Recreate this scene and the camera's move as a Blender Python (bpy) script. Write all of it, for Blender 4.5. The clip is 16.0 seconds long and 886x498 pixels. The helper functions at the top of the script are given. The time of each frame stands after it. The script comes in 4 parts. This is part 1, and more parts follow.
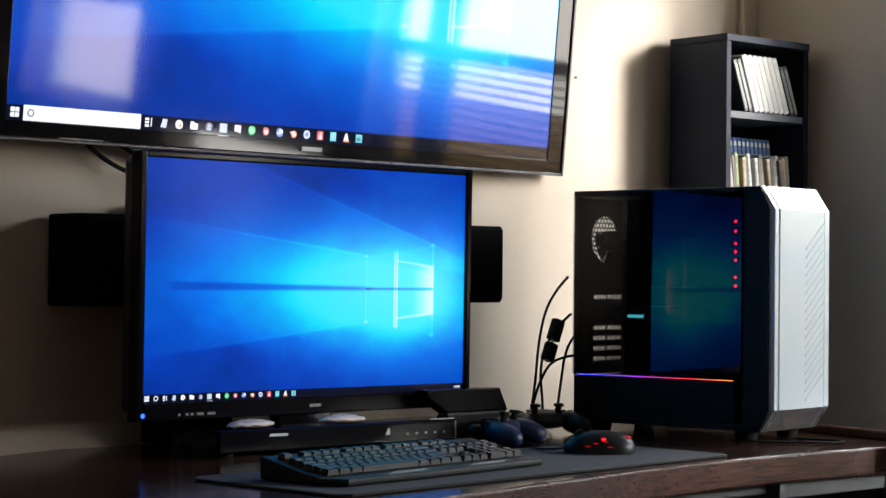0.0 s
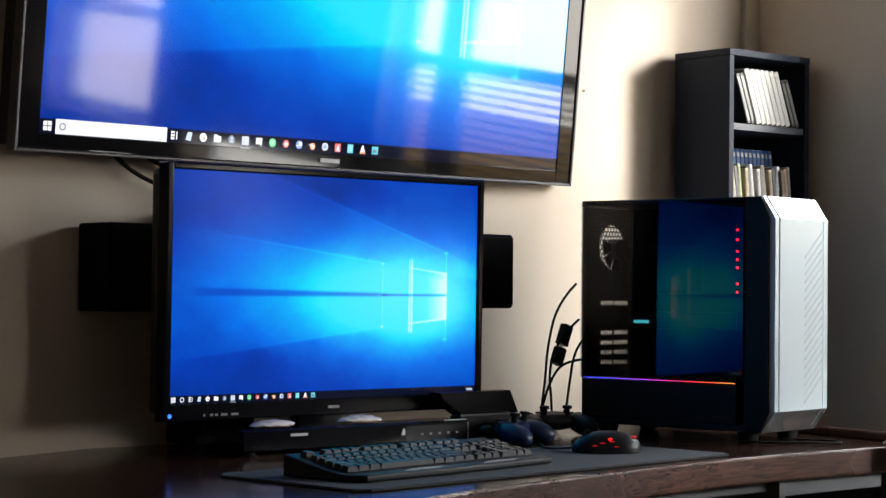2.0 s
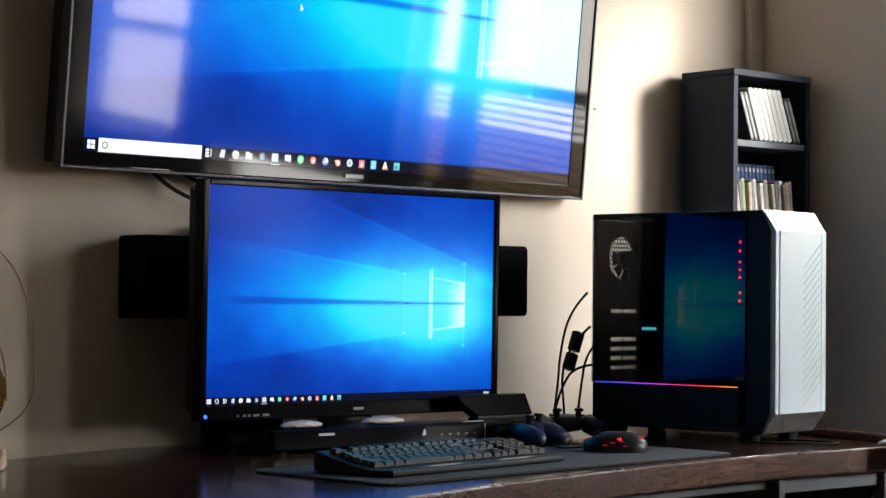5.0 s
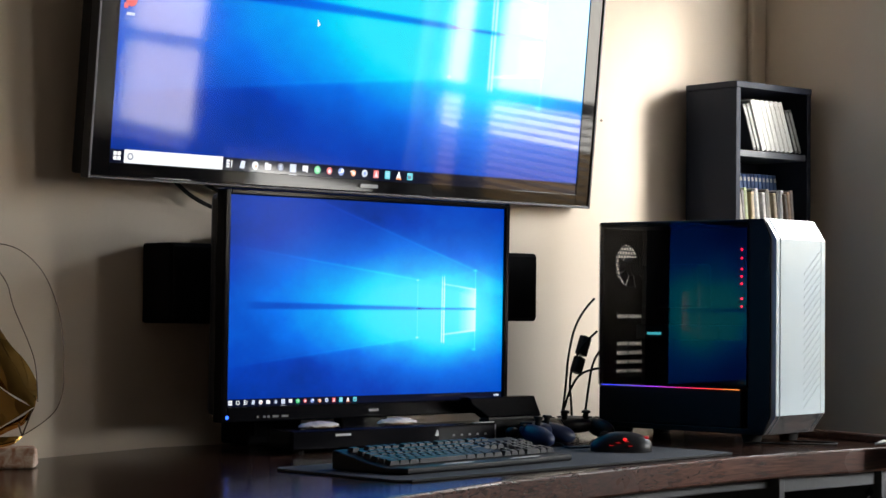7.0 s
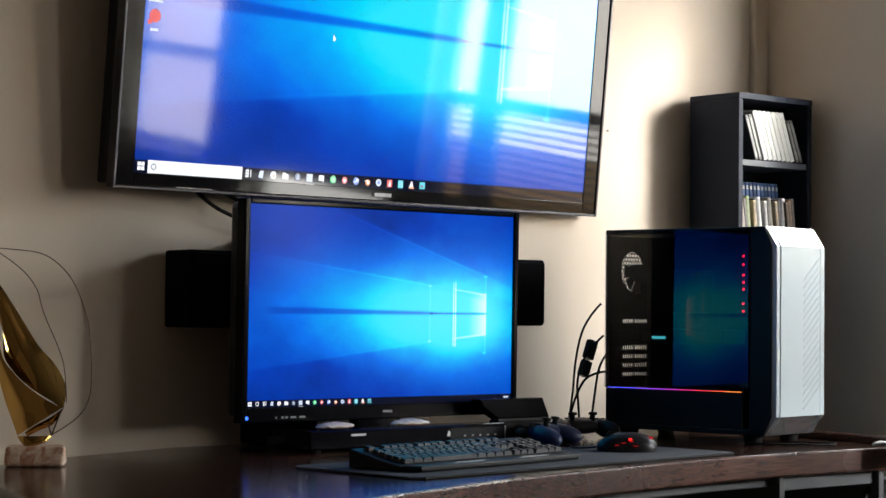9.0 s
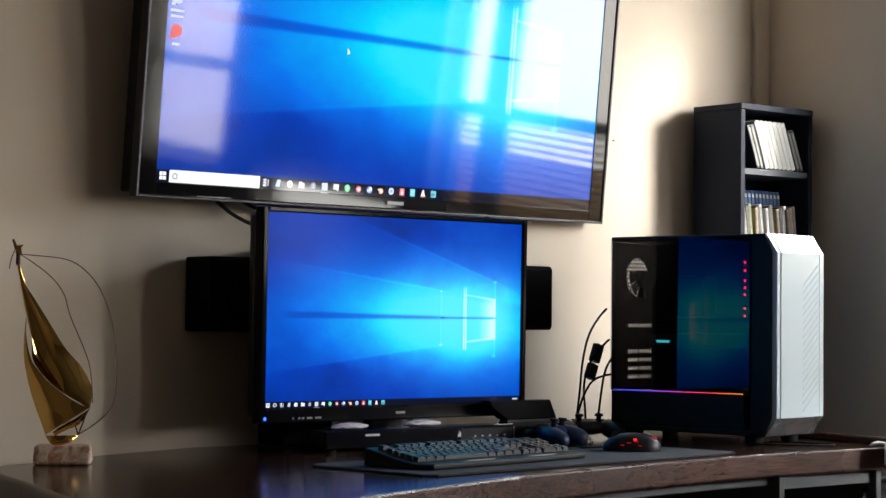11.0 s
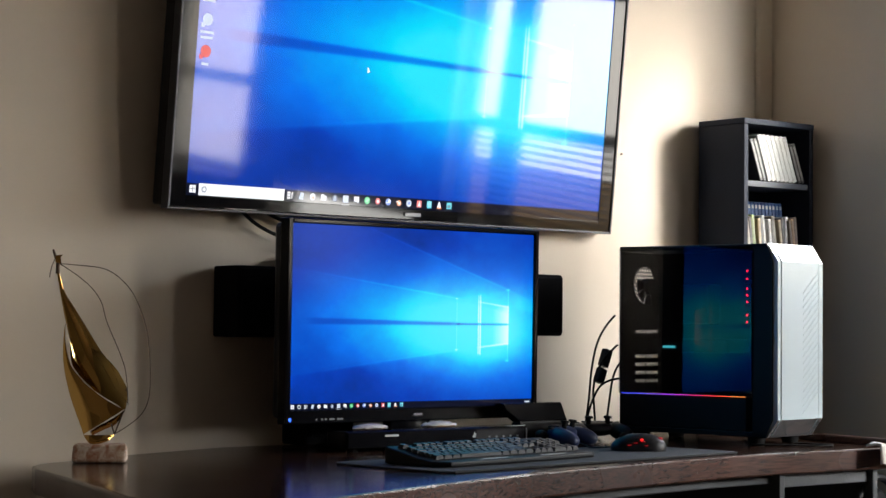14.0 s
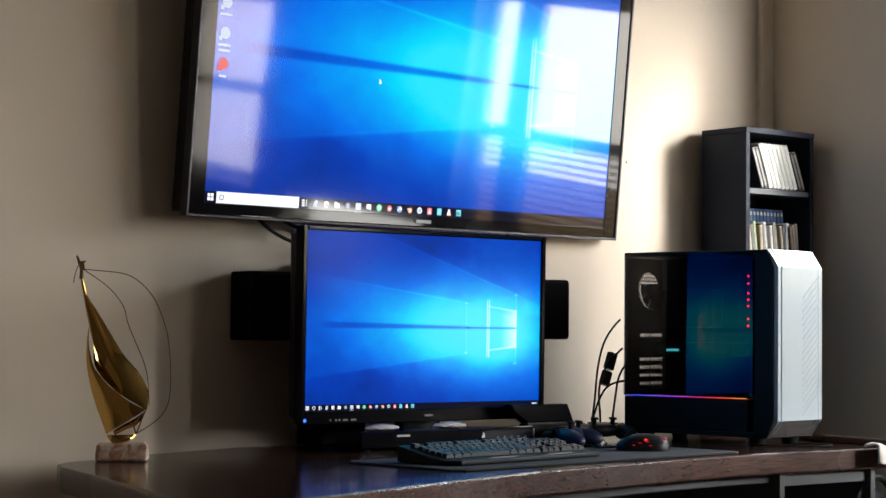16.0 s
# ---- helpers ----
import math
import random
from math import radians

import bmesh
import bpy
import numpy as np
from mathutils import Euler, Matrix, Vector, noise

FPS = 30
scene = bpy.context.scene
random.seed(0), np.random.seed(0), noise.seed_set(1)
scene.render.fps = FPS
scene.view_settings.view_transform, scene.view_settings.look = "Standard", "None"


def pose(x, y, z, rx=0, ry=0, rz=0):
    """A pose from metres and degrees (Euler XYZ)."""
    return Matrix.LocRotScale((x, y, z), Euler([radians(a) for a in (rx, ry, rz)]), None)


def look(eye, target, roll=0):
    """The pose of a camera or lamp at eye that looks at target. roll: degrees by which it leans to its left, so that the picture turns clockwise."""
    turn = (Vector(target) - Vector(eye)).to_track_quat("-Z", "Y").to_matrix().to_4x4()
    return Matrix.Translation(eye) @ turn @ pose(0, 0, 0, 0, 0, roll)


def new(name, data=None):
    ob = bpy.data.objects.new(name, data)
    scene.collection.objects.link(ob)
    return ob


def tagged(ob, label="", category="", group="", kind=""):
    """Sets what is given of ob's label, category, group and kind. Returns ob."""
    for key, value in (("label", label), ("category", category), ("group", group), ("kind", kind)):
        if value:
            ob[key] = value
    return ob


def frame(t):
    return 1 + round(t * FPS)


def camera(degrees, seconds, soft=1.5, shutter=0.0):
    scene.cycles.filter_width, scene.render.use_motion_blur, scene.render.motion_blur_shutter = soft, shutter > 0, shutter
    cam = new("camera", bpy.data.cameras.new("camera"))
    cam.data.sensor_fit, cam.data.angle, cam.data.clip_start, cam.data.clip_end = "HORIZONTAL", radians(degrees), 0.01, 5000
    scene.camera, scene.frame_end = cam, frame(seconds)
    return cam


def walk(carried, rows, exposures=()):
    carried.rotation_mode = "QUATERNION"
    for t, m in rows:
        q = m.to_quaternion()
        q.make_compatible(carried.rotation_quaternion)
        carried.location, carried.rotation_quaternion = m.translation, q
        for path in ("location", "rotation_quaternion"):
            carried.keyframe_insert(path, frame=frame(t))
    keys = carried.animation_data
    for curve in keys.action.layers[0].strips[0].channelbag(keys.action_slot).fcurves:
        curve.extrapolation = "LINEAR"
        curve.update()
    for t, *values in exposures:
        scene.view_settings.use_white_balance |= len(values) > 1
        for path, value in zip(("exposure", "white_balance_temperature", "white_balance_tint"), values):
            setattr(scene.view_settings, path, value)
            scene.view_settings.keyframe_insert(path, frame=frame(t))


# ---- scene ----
cam = camera(25.59, 16.0, soft=1.5)
PATH = [
    (0, (-0.1618, -0.0737, 1.0483), (1.1817, 1.4074, 1.0815), 0.522),
    (2, (-0.2680, -0.1773, 1.0466), (1.0691, 1.3095, 1.0872), 0.532),
    (4, (-0.3727, -0.2803, 1.0446), (0.9582, 1.2119, 1.0921), 0.543),
    (6, (-0.4757, -0.3829, 1.0421), (0.8489, 1.1146, 1.0964), 0.555),
    (8, (-0.5772, -0.4850, 1.0393), (0.7413, 1.0176, 1.1003), 0.556),
    (10, (-0.6772, -0.5866, 1.0360), (0.6353, 0.9209, 1.1031), 0.553),
    (12, (-0.7757, -0.6877, 1.0322), (0.5312, 0.8244, 1.1055), 0.545),
    (14, (-0.8726, -0.7885, 1.0281), (0.4285, 0.7284, 1.1072), 0.533),
    (16, (-0.9679, -0.8886, 1.0236), (0.3277, 0.6327, 1.1083), 0.515),
]
EXPOSURE = 1.95
walk(cam, [(t, look(eye, target, roll)) for t, eye, target, roll in PATH], exposures=((0, EXPOSURE), (16, EXPOSURE)))
GAIN = 2 ** -EXPOSURE  # screens and small lights are set to their displayed colour

# ---------------------------------------------------------------- light
SUN_EL, SUN_TRAVEL = radians(14), Vector((-0.55, 0.835, 0)).normalized()
world = bpy.data.worlds.new("world")
scene.world = world
world.use_nodes = True
wn = world.node_tree.nodes
sky = wn.new("ShaderNodeTexSky")
sky.sky_type, sky.sun_disc = "NISHITA", False
sky.sun_elevation = SUN_EL
sky.sun_rotation = math.atan2(-SUN_TRAVEL.x, -SUN_TRAVEL.y)
world.node_tree.links.new(sky.outputs[0], wn["Background"].inputs[0])
wn["Background"].inputs[1].default_value = 0.08


def lamp(name, kind, m, energy, color, **settings):
    data = bpy.data.lights.new(name, kind)
    data.energy, data.color = energy, color
    for key, value in settings.items():
        if key == "angle":
            data.angle = value
        elif key == "size":
            data.shape, data.size, data.size_y = "RECTANGLE", value[0], value[1]
    ob = new(name, data)
    ob.matrix_world = m
    return ob


down = Vector((SUN_TRAVEL.x * math.cos(SUN_EL), SUN_TRAVEL.y * math.cos(SUN_EL), -math.sin(SUN_EL)))
lamp("sun", "SUN", look(Vector((3, 2, 1)) - 4 * down, (3, 2, 1)), 1.0, (1, 0.995, 0.98), angle=radians(10))
ROOM_X0, ROOM_X1, ROOM_Y0, ROOM_Y1, ROOM_H = -2.4, 3.547, -2.6, 2.911, 2.6
WIN1 = (1.55, 2.42, 1.12, 2.14)   # y0, y1, z0, z1 of the window beside the desk
FILL_WIN = (0.70, 1.52, 0.88, 1.16)   # a low, wide window added out of view to light the desk end
WIN2 = (-0.10, 0.48, 1.12, 2.35)   # the window further along the same wall
WIN4 = (-2.45, -1.45, 1.12, 2.10)  # an unseen window added far along the same wall to light the left
COOL = (0.95, 0.975, 1.0)
BAND = (WIN1[0], WIN1[1], 1.36, 1.95)  # the part of the first window that the blind leaves bright
LOW = (WIN2[0], WIN2[1], 1.12, 1.82)    # and of the second
# the last two lamps fill through added openings: desk end and left wall
for (y0, y1, z0, z1), power, tone in ((BAND, 12.0, COOL), (LOW, 9.0, COOL), (FILL_WIN, 7.5, COOL), (WIN4, 12.5, COOL)):
    centre = Vector((ROOM_X1 + 0.13, (y0 + y1) / 2, (z0 + z1) / 2))
    lamp("window_and_fill_light", "AREA", look(centre, centre - Vector((1, 0, 0))), power, tone, size=(y1 - y0, z1 - z0))


# ---------------------------------------------------------------- materials
def srgb(r, g, b):
    f = lambda c: c / 12.92 if c <= 0.04045 else ((c + 0.055) / 1.055) ** 2.4
    return (f(r / 255), f(g / 255), f(b / 255))


def mat(name, color, rough=0.5, metal=0.0, grain=0.0, grain_size=60.0, stain=0.0, stain_size=4.0, bump=0.0, coat=0.0,
        spec=0.5, piece=0.0):
    """A surface with variation at two scales (stains and grain), relief and, for repeats, a shift from piece to piece."""
    m = bpy.data.materials.new(name)
    m.use_nodes = True
    nt = m.node_tree
    b = nt.nodes["Principled BSDF"]
    b.inputs["Roughness"].default_value, b.inputs["Metallic"].default_value = rough, metal
    b.inputs["Coat Weight"].default_value, b.inputs["Specular IOR Level"].default_value = coat, spec
    b.inputs["Coat Roughness"].default_value = 0.08
    b.inputs["Base Color"].default_value = (*color, 1)
    if not (grain or stain or bump or piece):
        return m
    co = nt.nodes.new("ShaderNodeTexCoord")

    def noisy(size, detail):
        t = nt.nodes.new("ShaderNodeTexNoise")
        t.inputs["Scale"].default_value, t.inputs["Detail"].default_value = size, detail
        nt.links.new(co.outputs["Object"], t.inputs["Vector"])
        return t.outputs["Fac"]

    def math_node(op, a, c):
        t = nt.nodes.new("ShaderNodeMath")
        t.operation = op
        for i, v in enumerate((a, c)):
            if isinstance(v, (int, float)):
                t.inputs[i].default_value = v
            else:
                nt.links.new(v, t.inputs[i])
        return t.outputs[0]

    fine, wide = noisy(grain_size, 6), noisy(stain_size, 4)
    level = math_node("ADD", math_node("MULTIPLY", math_node("SUBTRACT", fine, 0.5), 2 * grain),
                      math_node("MULTIPLY", math_node("SUBTRACT", wide, 0.5), 2 * stain))
    if piece:
        info = nt.nodes.new("ShaderNodeObjectInfo")
        level = math_node("ADD", level, math_node("MULTIPLY", math_node("SUBTRACT", info.outputs["Random"], 0.5), 2 * piece))
    level = math_node("ADD", level, 1.0)
    mix = nt.nodes.new("ShaderNodeVectorMath")
    mix.operation = "SCALE"
    mix.inputs[0].default_value = color
    nt.links.new(level, mix.inputs["Scale"])
    nt.links.new(mix.outputs[0], b.inputs["Base Color"])
    r = math_node("ADD", math_node("MULTIPLY", math_node("SUBTRACT", wide, 0.5), 0.25 * min(1, stain * 3 + grain)), rough)
    nt.links.new(r, b.inputs["Roughness"])
    if bump:
        bn = nt.nodes.new("ShaderNodeBump")
        bn.inputs["Strength"].default_value, bn.inputs["Distance"].default_value = bump, 0.002
        nt.links.new(fine, bn.inputs["Height"])
        nt.links.new(bn.outputs[0], b.inputs["Normal"])
    return m


def glow(name, color, strength=1.0):
    m = bpy.data.materials.new(name)
    m.use_nodes = True
    b = m.node_tree.nodes["Principled BSDF"]
    b.inputs["Base Color"].default_value = (0.01, 0.01, 0.01, 1)
    b.inputs["Roughness"].default_value = 0.3
    b.inputs["Emission Color"].default_value = (*color, 1)
    b.inputs["Emission Strength"].default_value = strength * GAIN
    return m


def wood(name, dark, light, scale, rough, coat, spec=0.5, wear=(-0.12, 0.2), relief=0.25):
    m = mat(name, dark, rough=rough, coat=coat, spec=spec)
    nt = m.node_tree
    b = nt.nodes["Principled BSDF"]
    co = nt.nodes.new("ShaderNodeTexCoord")
    mp = nt.nodes.new("ShaderNodeMapping")
    mp.inputs["Scale"].default_value = scale
    nt.links.new(co.outputs["Object"], mp.inputs[0])
    n1, n2 = nt.nodes.new("ShaderNodeTexNoise"), nt.nodes.new("ShaderNodeTexNoise")
    n1.inputs["Scale"].default_value, n1.inputs["Detail"].default_value, n1.inputs["Distortion"].default_value = 6, 8, 1.2
    n2.inputs["Scale"].default_value, n2.inputs["Detail"].default_value = 1.7, 5
    nt.links.new(mp.outputs[0], n1.inputs[0])
    nt.links.new(co.outputs["Object"], n2.inputs[0])
    ramp = nt.nodes.new("ShaderNodeValToRGB")
    ramp.color_ramp.elements[0].position, ramp.color_ramp.elements[1].position = 0.36, 0.68
    ramp.color_ramp.elements[0].color, ramp.color_ramp.elements[1].color = (*dark, 1), (*light, 1)
    nt.links.new(n1.outputs[0], ramp.inputs[0])
    worn = nt.nodes.new("ShaderNodeMapRange")
    worn.inputs["To Min"].default_value, worn.inputs["To Max"].default_value = rough + wear[0], rough + wear[1]
    nt.links.new(n2.outputs[0], worn.inputs[0])
    nt.links.new(worn.outputs[0], b.inputs["Roughness"])
    nt.links.new(ramp.outputs[0], b.inputs["Base Color"])
    bn = nt.nodes.new("ShaderNodeBump")
    bn.inputs["Strength"].default_value, bn.inputs["Distance"].default_value = relief, 0.002
    nt.links.new(n1.outputs[0], bn.inputs["Height"])
    nt.links.new(bn.outputs[0], b.inputs["Normal"])
    return m


def tinted_glass(name, tint, gloss_ior):
    m = bpy.data.materials.new(name)
    m.use_nodes = True
    nt = m.node_tree
    nt.nodes.remove(nt.nodes["Principled BSDF"])
    out = nt.nodes["Material Output"]
    clear, shine, mix, fres = (nt.nodes.new(k) for k in ("ShaderNodeBsdfTransparent", "ShaderNodeBsdfGlossy", "ShaderNodeMixShader", "ShaderNodeFresnel"))
    clear.inputs[0].default_value = (*tint, 1)
    shine.inputs["Roughness"].default_value = 0.01
    fres.inputs[0].default_value = gloss_ior
    nt.links.new(fres.outputs[0], mix.inputs[0])
    nt.links.new(clear.outputs[0], mix.inputs[1])
    nt.links.new(shine.outputs[0], mix.inputs[2])
    nt.links.new(mix.outputs[0], out.inputs[0])
    return m


def screen_material(name, level, haze, shine):
    """A lit screen: the wallpaper's colours glow behind a panel that mirrors the room a little."""
    m = bpy.data.materials.new(name)
    m.use_nodes = True
    nt = m.node_tree
    b = nt.nodes["Principled BSDF"]
    at = nt.nodes.new("ShaderNodeAttribute")
    at.attribute_name = "wallpaper"
    b.inputs["Base Color"].default_value = (0.004, 0.004, 0.005, 1)
    b.inputs["Roughness"].default_value = haze
    b.inputs["Specular IOR Level"].default_value = shine
    b.inputs["Emission Strength"].default_value = level * GAIN
    nt.links.new(at.outputs["Color"], b.inputs["Emission Color"])
    return m


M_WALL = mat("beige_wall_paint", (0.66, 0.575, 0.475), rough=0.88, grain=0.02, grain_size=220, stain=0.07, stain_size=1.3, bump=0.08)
# walls behind the view, coloured dark so that little light bounces back
M_WALL_DARK = mat("low_bounce_wall", (0.26, 0.195, 0.145), rough=0.88, grain=0.02, grain_size=220, stain=0.07, stain_size=1.3)
# ceiling out of view, darkened so the upper walls get less bounce
M_CEIL = mat("low_bounce_ceiling", (0.20, 0.18, 0.155), rough=0.9, grain=0.03, grain_size=150, bump=0.3)
# floor out of view, set pale to throw light up the low walls
M_FLOOR = mat("pale_bounce_carpet", (0.36, 0.30, 0.23), rough=0.95, grain=0.3, grain_size=300, stain=0.1, stain_size=3, bump=0.8)
M_TRIM = mat("white_trim_paint", (0.72, 0.69, 0.63), rough=0.45, stain=0.04)
M_DESK = wood("dark_worn_wood", (0.007, 0.004, 0.003), (0.050, 0.024, 0.016), (0.8, 14, 14), 0.10, 0.0, 0.10, (-0.05, 0.12), 0.08)
M_CHAMFER = mat("polished_white_trim", (0.62, 0.64, 0.66), rough=0.16, metal=0.9, stain=0.05)
M_DESK_EDGE = wood("worn_edge_wood", (0.030, 0.014, 0.010), (0.085, 0.037, 0.026), (1.2, 30, 30), 0.22, 0.08, 0.35, (-0.10, 0.15), 0.07)
M_BLACKBOARD = mat("black_laminate", (0.010, 0.011, 0.013), rough=0.6, grain=0.1, grain_size=90, stain=0.15, bump=0.1)
M_GREYEDGE = mat("grey_worn_board", (0.030, 0.033, 0.037), rough=0.6, grain=0.3, grain_size=120, stain=0.35, stain_size=14, bump=0.3)
M_SHELF = mat("black_ash_laminate", (0.010, 0.014, 0.026), rough=0.6, spec=0.2, grain=0.15, grain_size=140, stain=0.1, stain_size=8, bump=0.15)
M_SHELF_EDGE = mat("greyed_black_edge", (0.032, 0.037, 0.050), rough=0.5, grain=0.15, grain_size=140, stain=0.15, stain_size=12)
M_BLACK = mat("black_plastic", (0.010, 0.010, 0.012), rough=0.38, spec=0.22, grain=0.08, grain_size=200)
M_GLOSS = mat("gloss_black_plastic", (0.003, 0.003, 0.004), rough=0.14, spec=0.07, stain=0.05, stain_size=20)
M_CLOTHBLACK = mat("black_speaker_cloth", (0.004, 0.004, 0.005), rough=0.9, spec=0.1, grain=0.2, grain_size=400, bump=0.2)
M_MATT = mat("matt_black_plastic", (0.009, 0.009, 0.010), rough=0.65, spec=0.15, grain=0.1, grain_size=260, bump=0.1)
M_BEZEL = mat("dark_grey_bezel", (0.006, 0.006, 0.008), rough=0.22, spec=0.12, stain=0.05)
M_TVEDGE = mat("brushed_grey_edge", (0.055, 0.055, 0.062), rough=0.42, metal=0.7, grain=0.05)
M_TVGLASS = mat("black_glass_border", (0.004, 0.004, 0.005), rough=0.07, spec=0.11, stain=0.04, stain_size=12)
M_PCBLACK = mat("satin_black_steel", (0.007, 0.008, 0.010), rough=0.45, spec=0.2, grain=0.06, grain_size=300)
M_PCIN = mat("black_case_inside", (0.006, 0.006, 0.008), rough=0.6)
M_PCWHITE = mat("white_brushed_panel", (0.44, 0.51, 0.55), rough=0.24, grain=0.03, grain_size=300, stain=0.03, coat=0.2)
M_GLASS = tinted_glass("smoked_case_glass", (0.50, 0.51, 0.54), 1.62)
M_PANE = tinted_glass("window_glass", (0.95, 0.97, 0.96), 1.45)
M_CLEAR = bpy.data.materials.new("clear_glass_rear")
M_CLEAR.use_nodes = True
M_CLEAR.node_tree.nodes.remove(M_CLEAR.node_tree.nodes["Principled BSDF"])
_clear = M_CLEAR.node_tree.nodes.new("ShaderNodeBsdfTransparent")
M_CLEAR.node_tree.links.new(_clear.outputs[0], M_CLEAR.node_tree.nodes["Material Output"].inputs[0])
M_STEEL = mat("bare_slot_steel", (0.55, 0.56, 0.57), rough=0.35, metal=0.6, grain=0.1)
M_BRASS = mat("polished_brass", (0.46, 0.28, 0.08), rough=0.06, metal=1.0, grain=0.06, grain_size=40, stain=0.12, stain_size=9)
M_WIRE = mat("tarnished_wire", (0.09, 0.06, 0.04), rough=0.45, metal=0.8)
M_STONE = wood("pink_onyx_stone", (0.36, 0.15, 0.075), (0.66, 0.55, 0.44), (9, 9, 9), 0.42, 0.1)
M_PAD = mat("charcoal_cloth_pad", (0.046, 0.048, 0.055), rough=0.9, spec=0.2, grain=0.15, grain_size=600, stain=0.1, bump=0.3)
M_KEY = mat("dark_keycap", (0.017, 0.017, 0.020), rough=0.40, spec=0.09, grain=0.1, grain_size=300, piece=0.15)
M_KBODY = mat("keyboard_shell", (0.011, 0.011, 0.013), rough=0.5, spec=0.12, grain=0.1, grain_size=260, stain=0.1, stain_size=12)
M_GREYLINE = mat("grey_accent", (0.25, 0.26, 0.28), rough=0.35)
M_NAVY = mat("navy_controller_shell", (0.006, 0.015, 0.055), rough=0.42, grain=0.05)
M_RUBBER = mat("black_rubber", (0.006, 0.006, 0.006), rough=0.75, spec=0.15)
M_SHELL = mat("white_shell", (0.46, 0.42, 0.40), rough=0.5, grain=0.12, grain_size=120, stain=0.15, stain_size=30, bump=0.4)
M_SHELL_UNDER = mat("brown_shell_underside", (0.32, 0.20, 0.12), rough=0.5, stain=0.3, stain_size=40)
M_SLAT = mat("white_blind_slat", (0.78, 0.76, 0.72), rough=0.45, stain=0.04)
M_CLOTH = mat("white_woven_cloth", (0.58, 0.56, 0.53), rough=0.9, grain=0.2, grain_size=240, stain=0.1, bump=0.8)
M_NAIL = mat("dull_nail", (0.12, 0.09, 0.07), rough=0.5, metal=0.7)
M_PRINT = mat("faint_grey_print", (0.08, 0.085, 0.095), rough=0.5)
M_TEXT = mat("silver_print", (0.33, 0.34, 0.36), rough=0.35)


# ---------------------------------------------------------------- mesh helpers
def box(x0, x1, y0, y1, z0, z1, bevel=0.0, seg=2, bm=None):
    bm = bm or bmesh.new()
    made = bmesh.ops.create_cube(bm, size=1.0)["verts"]
    bmesh.ops.transform(bm, verts=made, matrix=Matrix.LocRotScale(((x0 + x1) / 2, (y0 + y1) / 2, (z0 + z1) / 2), None, (x1 - x0, y1 - y0, z1 - z0)))
    if bevel:
        edges = list({e for v in made for e in v.link_edges})
        bmesh.ops.bevel(bm, geom=edges, offset=bevel, segments=seg, affect="EDGES", profile=0.5)
    return bm


def prism(outline, z0, z1, bevel=0.0, bm=None, axis="z"):
    """An outline in two coordinates, drawn out along the third axis."""
    bm = bm or bmesh.new()
    put = {"z": lambda a, b, c: (a, b, c), "x": lambda a, b, c: (c, a, b), "y": lambda a, b, c: (a, c, b)}[axis]
    low, high = [bm.verts.new(put(a, b, z0)) for a, b in outline], [bm.verts.new(put(a, b, z1)) for a, b in outline]
    faces = [bm.faces.new(low[::-1]), bm.faces.new(high)]
    n = len(outline)
    faces += [bm.faces.new((low[i], low[(i + 1) % n], high[(i + 1) % n], high[i])) for i in range(n)]
    bmesh.ops.recalc_face_normals(bm, faces=faces)
    if bevel:
        rim = [e for f in faces[:2] for e in f.edges]
        bmesh.ops.bevel(bm, geom=rim, offset=bevel, segments=2, affect="EDGES", profile=0.5)
    return bm


def rod(p, q, r0, r1=None, seg=12, bm=None, caps=True):
    bm = bm or bmesh.new()
    p, q = Vector(p), Vector(q)
    made = bmesh.ops.create_cone(bm, cap_ends=caps, segments=seg, radius1=r0, radius2=r0 if r1 is None else r1, depth=(q - p).length)["verts"]
    turn = (q - p).to_track_quat("Z", "Y").to_matrix().to_4x4()
    bmesh.ops.transform(bm, verts=made, matrix=Matrix.Translation((p + q) / 2) @ turn)
    return bm


def blob(center, size, power=2.0, seg=24, rings=14, bm=None):
    """A rounded, slightly squared body (superellipsoid)."""
    bm = bm or bmesh.new()
    made = bmesh.ops.create_uvsphere(bm, u_segments=seg, v_segments=rings, radius=1.0)["verts"]
    for v in made:
        c = v.co
        k = (abs(c.x) ** power + abs(c.y) ** power + abs(c.z) ** power) ** (-1 / power)
        v.co = Vector((center[0] + c.x * k * size[0], center[1] + c.y * k * size[1], center[2] + c.z * k * size[2]))
    return bm


def mesh_of(name, bm, material, smooth=False):
    me = bpy.data.meshes.new(name)
    bm.to_mesh(me)
    bm.free()
    me.materials.append(material)
    for p in me.polygons:
        p.use_smooth = smooth
    if smooth:
        me.set_sharp_from_angle(angle=radians(38))
    return me


def part(name, bm, material, parent=None, label="", smooth=False):
    ob = new(name, mesh_of(name, bm, material, smooth))
    ob.parent = parent
    return tagged(ob, label)


def thing(name, m, label, category, group="", kind=""):
    ob = new(name)
    ob.empty_display_size = 0.05
    ob.matrix_world = m
    return tagged(ob, label, category, group, kind)


def glaze(ob, rest, outward):
    """Only the face that looks outward mirrors; the pane's other faces let light pass."""
    ob.data.materials.append(rest)
    for p in ob.data.polygons:
        p.material_index = 0 if p.normal.dot(Vector(outward)) > 0.9 else 1


def setting(name, bm, material, label, category):
    return tagged(part(name, bm, material), label, category, kind="structure")


